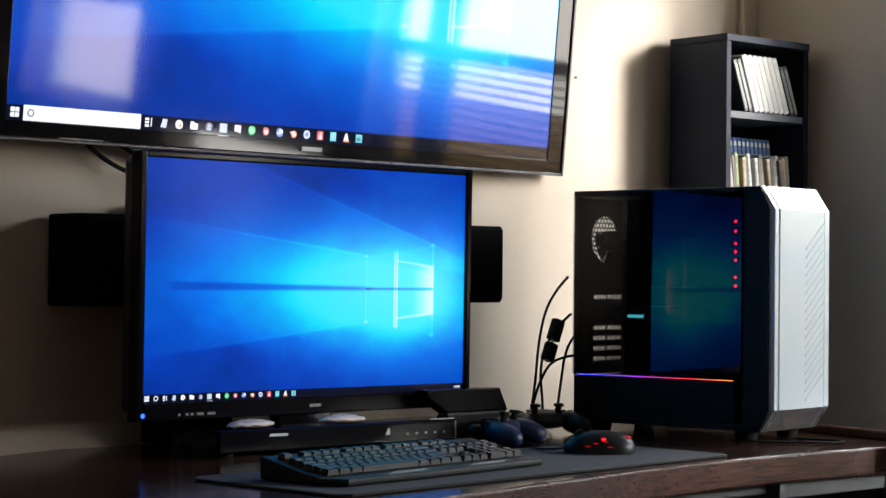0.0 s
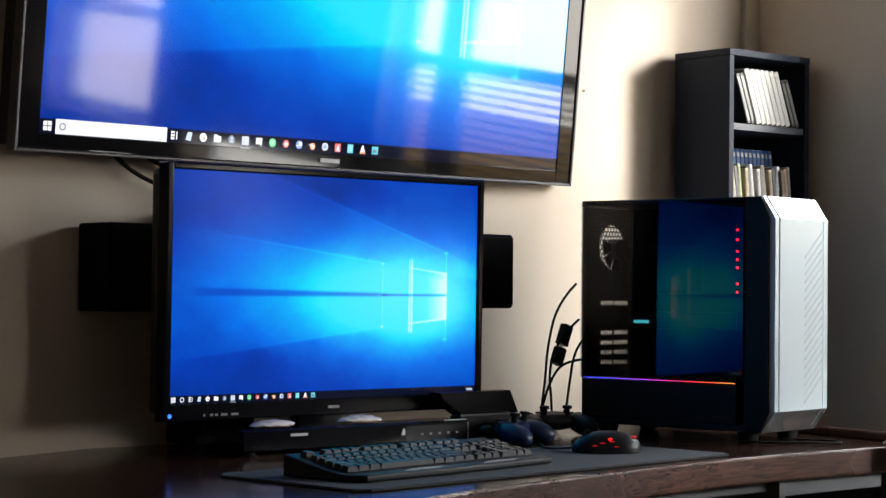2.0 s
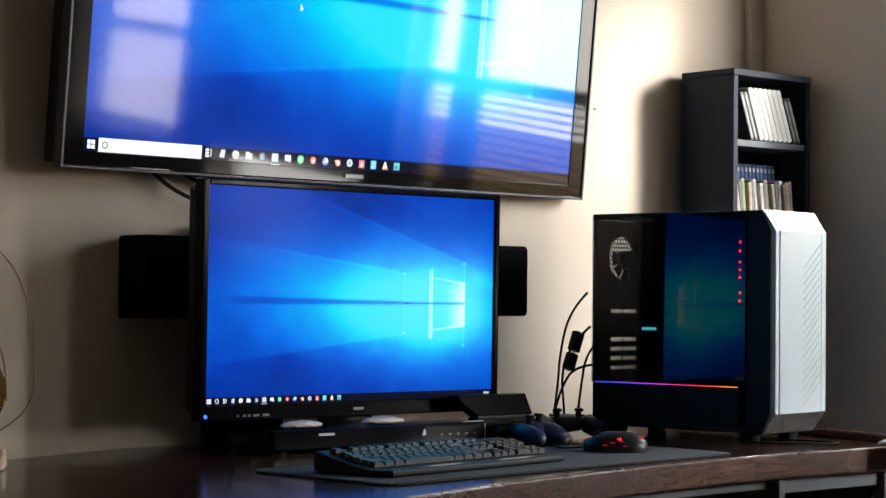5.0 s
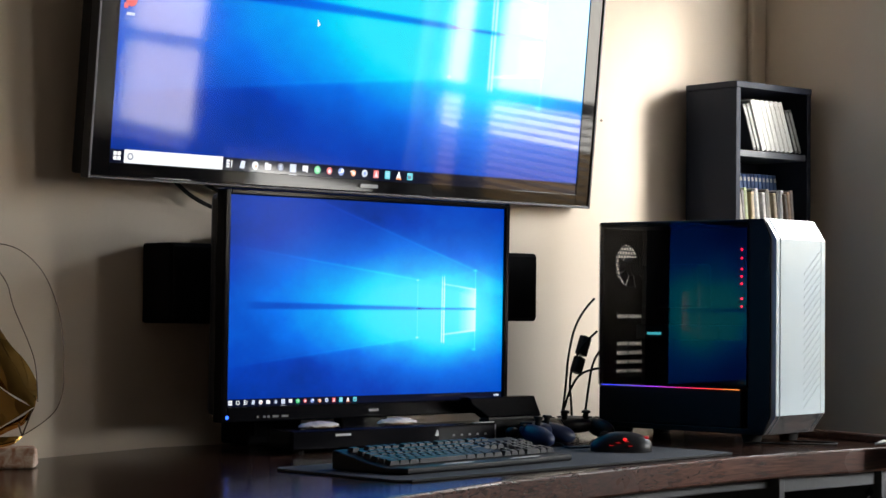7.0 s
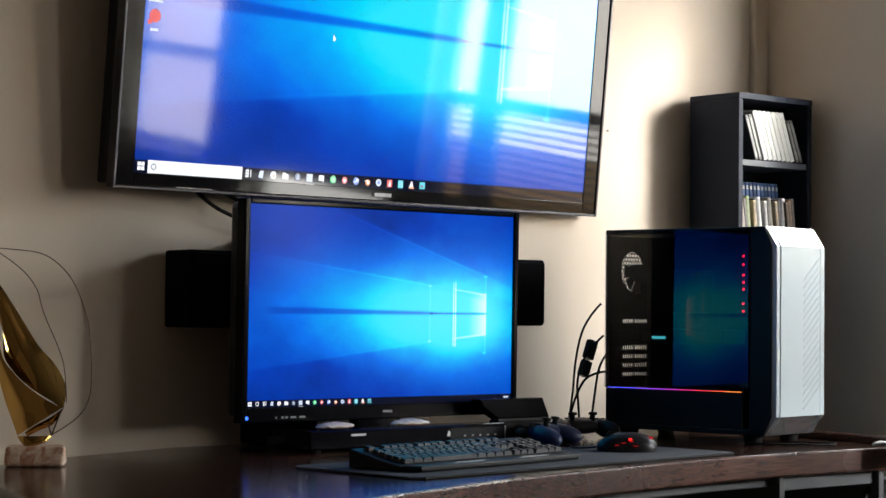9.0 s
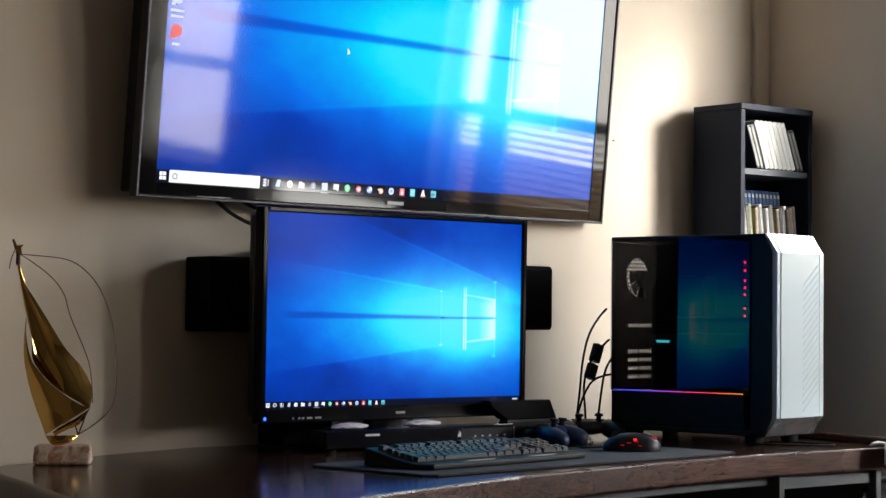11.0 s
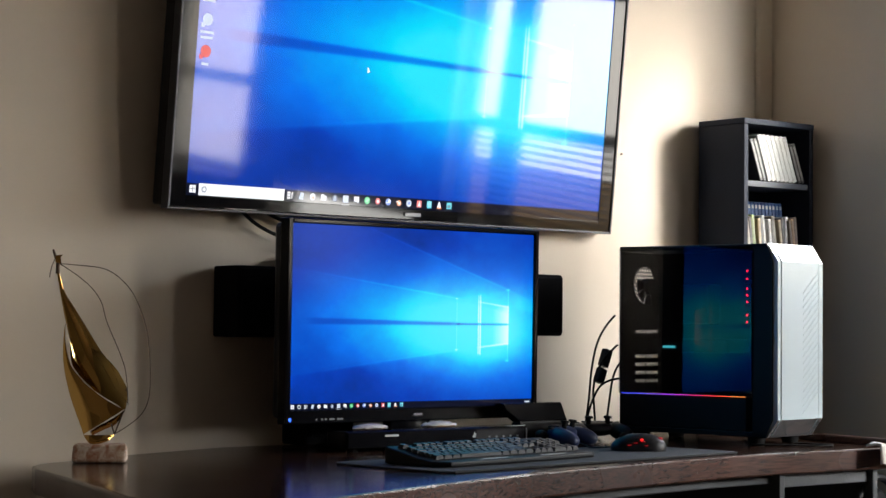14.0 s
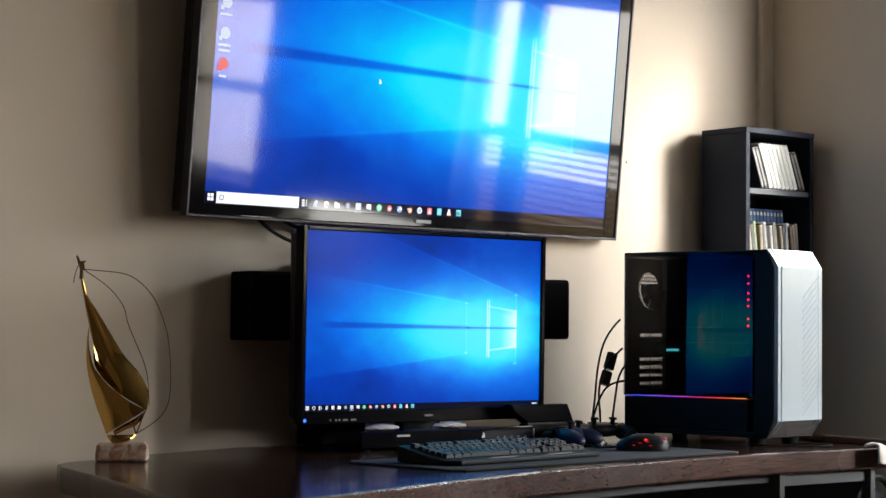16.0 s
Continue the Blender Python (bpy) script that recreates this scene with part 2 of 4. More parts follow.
def cable(name, points, radius, material, parent=None, label="", category=""):
    """A round cable along points, as a mesh."""
    cu = bpy.data.curves.new(name, "CURVE")
    cu.dimensions, cu.bevel_depth, cu.bevel_resolution, cu.resolution_u = "3D", radius, 2, 8
    sp = cu.splines.new("NURBS")
    sp.points.add(len(points) - 1)
    for p, co in zip(sp.points, points):
        p.co = (*co, 1)
    sp.use_endpoint_u, sp.order_u = True, 3
    tmp = bpy.data.objects.new(name, cu)
    me = bpy.data.meshes.new_from_object(tmp)
    bpy.data.objects.remove(tmp)
    me.materials.clear()
    me.materials.append(material)
    for p in me.polygons:
        p.use_smooth = True
    ob = new(name, me)
    ob.parent = parent
    return tagged(ob, label, category)


# ---------------------------------------------------------------- the room
X0, X1, Y0, Y1, H, T = ROOM_X0, ROOM_X1, ROOM_Y0, ROOM_Y1, ROOM_H, 0.15
setting("floor", box(X0 - T, X1 + T, Y0 - T, Y1 + T, -0.1, 0.0), M_FLOOR, "beige carpeted floor out of view, paled to bounce light up", "floor")
setting("ceiling", box(X0 - T, X1 + T, Y0 - T, Y1 + T, H, H + 0.1), M_CEIL, "plain unseen ceiling, darkened to keep bounced light low", "ceiling")
setting("wall_north", box(X0 - T, X1, Y1, Y1 + T, 0, H), M_WALL, "beige painted wall behind the desk", "wall")
setting("wall_south", box(X0 - T, X1, Y0 - T, Y0, 0, H), M_WALL_DARK, "unseen wall opposite the desk, kept dark to cut bounced light", "wall")


def pierced(x, y_from, y_to, holes):
    """A wall along y with window openings."""
    bm, edge = bmesh.new(), y_from
    for y0, y1, z0, z1 in holes:
        box(x, x + T, edge, y0, 0, H, bm=bm)
        box(x, x + T, y0, y1, 0, z0, bm=bm)
        box(x, x + T, y0, y1, z1, H, bm=bm)
        edge = y1
    return box(x, x + T, edge, y_to, 0, H, bm=bm)


setting("wall_east", pierced(X1, Y0 - T, Y1 + T, (WIN4, WIN2, FILL_WIN, WIN1)), M_WALL, "beige painted wall with four window openings, two of them added", "wall")
setting("wall_west", box(X0 - T, X0, Y0, Y1, 0, H), M_WALL_DARK, "unseen side wall, kept dark to cut bounced light", "wall")


def window(name, y0, y1, z0, z1, tilt_at):
    w = thing(name, pose(X1 + 0.09, (y0 + y1) / 2, z0), "white framed window out of direct view, with a slatted blind", "window", kind="structure")
    hw, hh, f = (y1 - y0) / 2, z1 - z0, 0.035
    fr = bmesh.new()
    for a in ((-hw, -hw + f, 0, hh), (hw - f, hw, 0, hh), (-hw + f, hw - f, 0, f), (-hw + f, hw - f, hh - f, hh)):
        box(-0.02, 0.02, *a, bevel=0.003, bm=fr)
    part("window_frame", fr, M_TRIM, w)
    if hh > 0.5:
        part("meeting_rail", box(-0.018, 0.018, -hw + f, hw - f, 0.345, 0.385, 0.003), M_TRIM, w)
    pane = part("pane", box(-0.003, 0.003, -hw + f, hw - f, f, hh - f), M_PANE, w)
    glaze(pane, M_CLEAR, (-1, 0, 0))
    pane.visible_shadow = False
    part("window_sill", box(-0.13, -0.02, -hw - 0.03, hw + 0.03, -0.022, 0.0 - 0.001, 0.004), M_TRIM, w)
    n = int((hh - 0.09) / 0.024)
    shared = None
    for i in range(n):
        z = 0.05 + i * 0.024
        tilt = tilt_at(z + z0)
        if tilt is None:
            continue
        if shared is None:
            bm = bmesh.new()
            rows = []
            for k in range(5):
                a = (k / 4 - 0.5) * 0.025
                rows.append([bm.verts.new((a, s * (hw - 0.045), 0.0022 * (1 - (2 * k / 4 - 1) ** 2))) for s in (-1, 1)])
            for r0, r1 in zip(rows, rows[1:]):
                bm.faces.new((r0[0], r0[1], r1[1], r1[0]))
            shared = mesh_of("slat", bm, M_SLAT)
        s = new("slat", shared)
        s.parent = w
        s.matrix_local = pose(-0.06, 0, z, 0, tilt, 0)
    part("headrail", box(-0.078, -0.042, -hw + 0.01, hw - 0.01, hh - 0.045, hh - 0.004, 0.003), M_TRIM, w)
    return w


window_1 = window("window_1", *WIN1, lambda z: None if 1.47 < z < 1.93 else (-62 if z > 1.93 else -22))
part("mullion", box(-0.018, 0.018, -0.295, -0.185, 0.036, 0.344, 0.003), M_TRIM, window_1)
part("mullion", box(-0.018, 0.018, -0.295, -0.185, 0.386, 0.984, 0.003), M_TRIM, window_1)
window("window_2", *WIN2, lambda z: -24 if z < 1.84 else -64)
# added low opening that lets sun and fill light reach the desk
window("added_low_window", *FILL_WIN, lambda z: None)
# unseen window, placed by the slope of the shadow on the left wall
window("unseen_far_window", *WIN4, lambda z: -6)
setting("baseboard", box(X0, X1 - 0.012, Y1 - 0.012, Y1 - 0.001, 0, 0.09, 0.003), M_TRIM, "white painted baseboard along the wall", "baseboard")
setting("corner_trim", box(X1 - 0.060, X1 - 0.001, Y1 - 0.020, Y1 - 0.001, 0.092, H - 0.001, 0.006), M_WALL, "beige painted board along the corner", "trim")
setting("trim", box(X1 - 0.012, X1 - 0.001, Y0, Y1 - 0.013, 0, 0.09, 0.003), M_TRIM, "white painted baseboard along the window wall", "baseboard")

# ---------------------------------------------------------------- the desk
desk = thing("desk", pose(0, 0, 0), "dark worn wooden desk with rounded front edge and open black compartments", "desk")
FRONT = [(0.74, 1.66), (1.00, 1.71), (1.20, 1.775), (1.37, 1.835), (1.55, 1.888), (1.69, 1.930), (1.96, 1.985), (2.18, 2.025), (2.40, 2.052), (2.63, 2.060), (2.83, 2.050), (2.96, 2.045)]
BACK = [(3.03, 2.10), (3.13, 2.885), (1.63, 2.895), (1.32, 2.785), (1.13, 2.690), (1.045, 2.660), (1.00, 2.615), (0.965, 2.54), (0.911, 2.33), (0.80, 1.95)]
top = prism(FRONT + BACK, 0.700, 0.75, 0.0045)
slab = part("desktop", top, M_DESK, desk, "scratched dark brown wooden top")
slab.data.materials.append(M_DESK_EDGE)
for p in slab.data.polygons:
    p.material_index = 0 if p.normal.z > 0.98 else 1
part("end_rail", prism([(2.985, 2.06), (3.012, 2.06), (3.125, 2.78), (3.098, 2.78)], 0.7495, 0.768, 0.004), M_DESK_EDGE, desk, "raised wooden rail at the end")
part("apron", prism([(x, y + 0.045) for x, y in FRONT[3:10]] + [(x, y + 0.07) for x, y in FRONT[3:10]][::-1], 0.676, 0.6995, 0.003), M_BLACKBOARD, desk, "black moulding under the top")
part("upper_board", box(2.619, 2.929, 2.085, 2.70, 0.668, 0.6995, 0.002), M_GREYEDGE, desk, "scuffed grey board below the top")
for x, y in ((2.60, 2.08), (2.93, 2.07)):
    part("divider", box(x, x + 0.018, y, 2.70, 0.0, 0.6995, 0.002), M_GREYEDGE, desk, "scuffed grey edged upright board")
part("compartment_back", box(1.10, 2.93, 2.702, 2.716, 0.02, 0.67), M_BLACKBOARD, desk)
part("side_panel", box(1.06, 1.08, 2.06, 2.64, 0.0, 0.6995, 0.002), M_BLACKBOARD, desk)
part("lower_shelf_board", box(1.081, 2.929, 2.15, 2.70, 0.06, 0.078, 0.002), M_BLACKBOARD, desk)
part("kneehole_panel", box(1.50, 2.60, 2.36, 2.374, 0.08, 0.67), M_BLACKBOARD, desk)


# ---------------------------------------------------------------- screens
def wallpaper_mesh(nx=480, ny=270):
    """A fine flat grid, one unit wide, with the colours of a blue wallpaper: light beams from a window of four panes."""
    u, v = np.meshgrid(np.linspace(0, 1, nx + 1), np.linspace(0, 1, ny + 1))

    def soft(d, w):
        return 1 / (1 + np.exp(-np.clip(d / w, -40, 40)))

    def side(a, b):
        """Height above the line from a to b."""
        return v - (a[1] + (b[1] - a[1]) * (u - a[0]) / (b[0] - a[0]))

    def lump(cu, cv, su, sv):
        return np.exp(-((u - cu) / su) ** 2 - ((v - cv) / sv) ** 2)

    up1, up2 = side((0.662, 0.617), (0.084, 0.744)), side((0.89, 0.671), (0.275, 1.008))
    lo1, lo2 = side((0.665, 0.321), (0.123, 0.211)), side((0.89, 0.258), (0.60, 0.17))
    left = soft(0.68 - u, 0.02)
    rng = np.random.default_rng(5)
    cloud = np.zeros_like(u)
    for octave in range(6):
        a, b = 4 * 2 ** octave, 3 * 2 ** octave
        grid = rng.standard_normal((b + 2, a + 2))
        gu, gv = u * a, v * b
        iu, iv = gu.astype(int), gv.astype(int)
        fu, fv = gu - iu, gv - iv
        fu, fv = fu * fu * (3 - 2 * fu), fv * fv * (3 - 2 * fv)
        cloud += ((grid[iv, iu] * (1 - fu) + grid[iv, iu + 1] * fu) * (1 - fv) + (grid[iv + 1, iu] * (1 - fu) + grid[iv + 1, iu + 1] * fu) * fv) * 0.62 ** octave
    wedge = soft(-up1, 0.006) * soft(lo1, 0.006)
    fan = soft(-up2, 0.006) * soft(up1, 0.006)
    halo = 0.80 * lump(0.74, 0.46, 0.30, 0.24) + 0.40 * lump(0.50, 0.46, 0.42, 0.22) + 0.30 * lump(0.84, 0.48, 0.22, 0.36)
    beams = 0.30 * wedge * np.clip(0.10 + 1.1 * u, 0, 1) * left + 0.14 * fan * np.clip(u * 1.3, 0, 1)
    ray = 0.24 * np.exp(-(up1 / 0.005) ** 2) * soft(0.66 - u, 0.02) * np.clip(u * 1.6, 0, 1) + 0.14 * np.exp(-(lo1 / 0.006) ** 2) * soft(0.66 - u, 0.02) * np.clip(u * 1.6, 0, 1)
    ray += 0.16 * np.exp(-(up2 / 0.006) ** 2) * soft(0.89 - u, 0.02) * np.clip(u * 1.2 - 0.1, 0, 1)
    s = np.clip(0.16 + halo * 0.98 + beams + ray + 0.062 * cloud * (0.45 + np.minimum(halo, 0.8)), 0.02, 1.16)
    # the dark bar that runs out from the crossbar, thinning towards the window
    band = np.abs(v - 0.471 - 0.014 * (0.66 - u)) - (0.008 + 0.017 * (0.66 - u))
    s *= 1 - (0.42 + 0.25 * u) * soft(-band, 0.0022) * soft(0.67 - u, 0.01) * soft(u - 0.075, 0.012)
    # the window: four panes in perspective
    half_top, half_bot = 0.617 + (u - 0.662) / 0.228 * 0.054, 0.321 - (u - 0.665) / 0.225 * 0.063
    in_top, in_bot = 0.617 - (u - 0.662) / 0.228 * 0.044, 0.321 + (u - 0.665) / 0.225 * 0.037
    inside = soft(u - 0.662, 0.002) * soft(0.891 - u, 0.002) * soft(half_top - v, 0.003) * soft(v - half_bot, 0.003)
    core = inside * soft(in_top - v, 0.003) * soft(v - in_bot, 0.003) * soft(u - 0.772, 0.003)
    s += 0.05 * inside + core * (0.04 + 0.50 * np.clip((u - 0.80) / 0.09, 0, 1) ** 1.6)
    s += 0.30 * inside * soft(u - 0.765, 0.003) * (np.exp(-((v - in_top) / 0.005) ** 2) + np.exp(-((v - in_bot) / 0.005) ** 2))
    s += 0.50 * inside * (np.exp(-((u - 0.7585) / 0.0022) ** 2) + np.exp(-((u - 0.7665) / 0.0028) ** 2))
    s -= 0.75 * inside * np.exp(-((v - 0.470) / 0.0055) ** 2)
    s += 0.30 * np.exp(-((u - 0.889) / 0.0022) ** 2) * soft(half_top - v, 0.005) * soft(v - half_bot, 0.005)
    s += 0.20 * inside * np.exp(-((u - 0.664) / 0.0022) ** 2)
    for cu, cv, g in ((0.663, 0.615, 0.35), (0.664, 0.322, 0.35), (0.888, 0.671, 0.5), (0.886, 0.259, 0.5)):
        s += g * lump(cu, cv, 0.007, 0.006)
    s = np.clip(s, 0, 1.7)
    stops = np.array([0.0, 0.20, 0.45, 0.75, 1.0, 1.3, 1.7])
    shades = np.array([srgb(0, 24, 86), srgb(0, 62, 186), srgb(0, 112, 240), srgb(0, 172, 255), srgb(0, 220, 255), srgb(60, 240, 255), srgb(215, 252, 255)])
    rgb = np.stack([np.interp(s, stops, shades[:, k]) for k in range(3)], -1)
    bar = v < 40 / 1080
    rgb[bar] = np.array(srgb(4, 10, 34))
    co = np.stack([u - 0.5, 0 * u, (v - 0.5) * 9 / 16], -1).reshape(-1, 3)
    i = np.arange((nx + 1) * (ny + 1)).reshape(ny + 1, nx + 1)
    quads = np.stack([i[:-1, :-1], i[:-1, 1:], i[1:, 1:], i[1:, :-1]], -1).reshape(-1, 4)
    me = bpy.data.meshes.new("display")
    me.from_pydata(co.tolist(), [], quads.tolist())
    layer = me.color_attributes.new("wallpaper", "FLOAT_COLOR", "POINT")
    layer.data.foreach_set("color", np.concatenate([rgb.reshape(-1, 3), np.ones((len(co), 1))], 1).ravel())
    return me


WALLPAPER = wallpaper_mesh()
G = {n: glow("glow_" + n, srgb(*c)) for n, c in dict(white=(245, 248, 255), grey=(150, 158, 172), green=(40, 205, 120), red=(222, 60, 66), blue=(70, 120, 215),
     orange=(236, 130, 40), teal=(60, 205, 225), yellow=(240, 200, 70), pale=(200, 214, 235), dim=(80, 92, 120)).items()}


def flat(shapes, y, bm=None):
    """Thin plates from outlines in x and z, standing just before the plane y."""
    bm = bm or bmesh.new()
    for pts in shapes:
        prism(pts, y - 0.0004, y, bm=bm, axis="y")
    return bm


def oblong(cx, cz, w, h):
    return [(cx - w / 2, cz - h / 2), (cx + w / 2, cz - h / 2), (cx + w / 2, cz + h / 2), (cx - w / 2, cz + h / 2)]


def disc(cx, cz, r, n=14):
    return [(cx + r * math.cos(2 * math.pi * i / n), cz + r * math.sin(2 * math.pi * i / n)) for i in range(n)]


def icon(kind, cx, cz, s):
    """Outlines of a small taskbar sign of size s, with their colours."""
    if kind == "panes":
        return [("white", [oblong(cx + a * s * 0.27, cz + b * s * 0.27, s * 0.46, s * 0.46) for a in (-1, 1) for b in (-1, 1)])]
    if kind == "ring":
        ring = []
        for k in range(12):
            a, b = 2 * math.pi * k / 12, 2 * math.pi * (k + 1) / 12
            ring.append([(cx + r * s * math.cos(t), cz + r * s * math.sin(t)) for r, t in ((0.33, a), (0.5, a), (0.5, b), (0.33, b))])
        return [("white", ring)]
    if kind == "columns":
        return [("white", [oblong(cx - 0.2 * s, cz + k * s * 0.35, s * 0.5, s * 0.25) for k in (-1, 0, 1)] + [oblong(cx + 0.35 * s, cz, 0.12 * s, 0.9 * s)])]
    if kind == "page":
        return [("pale", [[(cx - 0.45 * s, cz - 0.4 * s), (cx + 0.3 * s, cz - 0.5 * s), (cx + 0.45 * s, cz + 0.45 * s), (cx - 0.15 * s, cz + 0.5 * s)]])]
    if kind == "folder":
        return [("white", [oblong(cx, cz - 0.06 * s, s, 0.7 * s), oblong(cx - 0.22 * s, cz + 0.36 * s, 0.5 * s, 0.18 * s)])]
    if kind == "ball":
        return [("white", [disc(cx, cz, s * 0.5)]), ("orange", [oblong(cx + 0.1 * s, cz - 0.1 * s, 0.3 * s, 0.3 * s)])]
    if kind == "globe":
        return [("dim", [disc(cx, cz, s * 0.5)]), ("pale", [disc(cx, cz + 0.12 * s, s * 0.2), oblong(cx, cz - 0.22 * s, 0.6 * s, 0.2 * s)])]
    if kind == "active":
        return [("pale", [oblong(cx, cz, s, s)]), ("white", [oblong(cx, cz - 0.85 * s, 1.5 * s, 0.12 * s)])]
    if kind == "bubble":
        return [("white", [oblong(cx, cz + 0.08 * s, 0.9 * s, 0.72 * s), [(cx + 0.1 * s, cz - 0.3 * s), (cx + 0.42 * s, cz - 0.5 * s), (cx + 0.42 * s, cz - 0.27 * s)]])]
    if kind == "green":
        return [("green", [disc(cx, cz, s * 0.52)]), ("white", [oblong(cx, cz + k * s * 0.18, s * 0.5, s * 0.07) for k in (-1, 0, 1)])]
    if kind == "drop":
        return [("red", [disc(cx, cz, s * 0.5, 6)]), ("white", [disc(cx, cz - 0.05 * s, s * 0.24, 8)])]
    if kind == "swirl":
        return [("blue", [disc(cx, cz, s * 0.5)]), ("white", [disc(cx + 0.15 * s, cz + 0.12 * s, s * 0.24), oblong(cx - 0.25 * s, cz - 0.12 * s, 0.4 * s, 0.16 * s)])]
    if kind == "eye":
        return [("orange", [disc(cx + 0.08 * s, cz - 0.08 * s, s * 0.42)]), ("white", [disc(cx + 0.1 * s, cz - 0.1 * s, s * 0.2), oblong(cx - 0.3 * s, cz + 0.12 * s, 0.5 * s, 0.12 * s)])]
    if kind == "gear":
        return [("pale", [disc(cx, cz, s * 0.5, 9)]), ("blue", [disc(cx, cz, s * 0.22)])]
    if kind == "peak":
        return [("red", [oblong(cx, cz, 0.9 * s, s)]), ("white", [[(cx - 0.25 * s, cz - 0.35 * s), (cx + 0.25 * s, cz - 0.35 * s), (cx, cz + 0.4 * s)]])]
    if kind == "sheet":
        return [("teal", [oblong(cx, cz, 0.9 * s, 1.05 * s)]), ("pale", [oblong(cx, cz + k * 0.22 * s, 0.6 * s, 0.08 * s) for k in (-1, 0, 1)])]
    if kind == "cone":
        return [("white", [[(cx - 0.45 * s, cz - 0.5 * s), (cx + 0.45 * s, cz - 0.5 * s), (cx + 0.1 * s, cz + 0.5 * s), (cx - 0.1 * s, cz + 0.5 * s)]]), ("orange", [oblong(cx, cz - 0.42 * s, 0.9 * s, 0.2 * s)])]
    return [("teal", [oblong(cx, cz, s, 0.95 * s)]), ("dim", [oblong(cx - 0.1 * s, cz - 0.1 * s, 0.55 * s, 0.4 * s)])]


def add_icons(screen, W, kinds, first, y):
    """Taskbar signs, 48 units apart on a screen that is 1920 units wide."""
    k = W / 1920
    for i, kind in enumerate(kinds):
        if not kind:
            continue
        x = (first + 48 * i - 960) * k
        base = None
        for n, (color, shapes) in enumerate(icon(kind, x, (20 - 540) * k, 24 * k)):
            made = part("taskbar_icon" if base is None else "icon_sign", flat(shapes, y - 0.0006 - 0.0006 * n), G[color], base or screen)
            base = base or made


APPS = ["page", "ball", "folder", "globe", "active", "bubble", "green", "drop", "swirl", "eye", "gear", "peak", "sheet", "cone", "picture"]


def display_part(parent, W, level, haze, shine):
    me = WALLPAPER.copy()
    ob = new("display", me)
    me.materials.append(screen_material("lit_screen", level, haze, shine))
    ob.parent = parent
    ob.matrix_local = Matrix.Diagonal((W, 1, W, 1))
    return tagged(ob, "lit screen with a glowing blue wallpaper")


def shell(W, Hs, side, topw, botw, y0, y1, bevel):
    """A screen's frame: four bars round the display, front at y0."""
    bm = bmesh.new()
    hw, hh = W / 2, Hs / 2
    box(-hw - side, -hw, y0, y1, -hh - botw, hh + topw, bevel, bm=bm)
    box(hw, hw + side, y0, y1, -hh - botw, hh + topw, bevel, bm=bm)
    box(-hw, hw, y0, y1, hh, hh + topw, bevel, bm=bm)
    box(-hw, hw, y0, y1, -hh - botw, -hh, bevel, bm=bm)
    return bm


# the large television on the wall
TW = 1.336
TH = TW * 9 / 16
tv = thing("television", pose(2.137, 2.800, 1.684, 5.5, 0, 2.65), "large wall-mounted flat television tilted down, showing a blue desktop", "television")
display_part(tv, TW, 1.0, 0.06, 0.22)
part("frame", shell(TW, TH, 0.044, 0.016, 0.026, -0.002, 0.022, 0.001), M_TVGLASS, tv, "glossy black border behind one sheet of glass")
part("edge_strip", shell(TW + 0.0885, TH + 0.0435, 0.006, 0.005, 0.006, -0.006, 0.020, 0.0015), M_TVEDGE, tv, "thin silver edge strip").location = (0, 0, -0.005)
part("back_cover", box(-TW / 2 - 0.046, TW / 2 + 0.046, 0.0225, 0.062, -TH / 2 - 0.026, TH / 2 + 0.010, 0.006), M_BLACK, tv)
part("wall_mount", box(-0.25, 0.25, 0.0665, 0.092, -0.18, 0.18, 0.004), M_MATT, tv, "black steel wall mount")
part("nameplate", flat([oblong(0.0, -TH / 2 - 0.013, 0.050, 0.008)], -0.0062), M_TEXT, tv, "plain silver maker's mark")
# pale line painted on the lower edge in place of a window reflection
part("sensor_strip", flat([oblong(-0.52, -TH / 2 - 0.0245, 0.09, 0.0016)], -0.0062), M_TEXT, tv)
kx = TW / 1920
part("search_box", flat([oblong((220 - 960) * kx, (20 - 540) * kx, 344 * kx, 38 * kx)], -0.0004), G["white"], tv, "white search box on the taskbar")
part("search_ring", flat(icon("ring", (68 - 960) * kx, (20 - 540) * kx, 20 * kx)[0][1], -0.0012), G["dim"], tv)
add_icons(tv, TW, ["panes"], 24, 0.0)
add_icons(tv, TW, ["columns"] + APPS, 416, 0.0)
for row, color, bars in ((626, "red", (28,)), (526, "pale", (52, 48)), (426, "pale", (50,)), (326, "blue", (44,)), (226, "yellow", (40, 30))):
    cz = (540 - row) * kx
    part("desktop_icon", flat([disc((37 - 960) * kx, cz, 20 * kx, 12), oblong((20 - 960) * kx, cz - 18 * kx, 14 * kx, 14 * kx)], -0.0005), G[color], tv)
    for j, w in enumerate(bars):
        part("icon_caption", flat([oblong((37 - 960) * kx, cz - (40 + 17 * j) * kx, w * kx, 8 * kx)], -0.0005), G["pale"], tv)
part("pointer", flat([[((711 - 960) * kx, (540 - 608) * kx), ((723 - 960) * kx, (540 - 625) * kx), ((711 - 960) * kx, (540 - 631) * kx)]], -0.0005), G["white"], tv, "white arrow pointer")
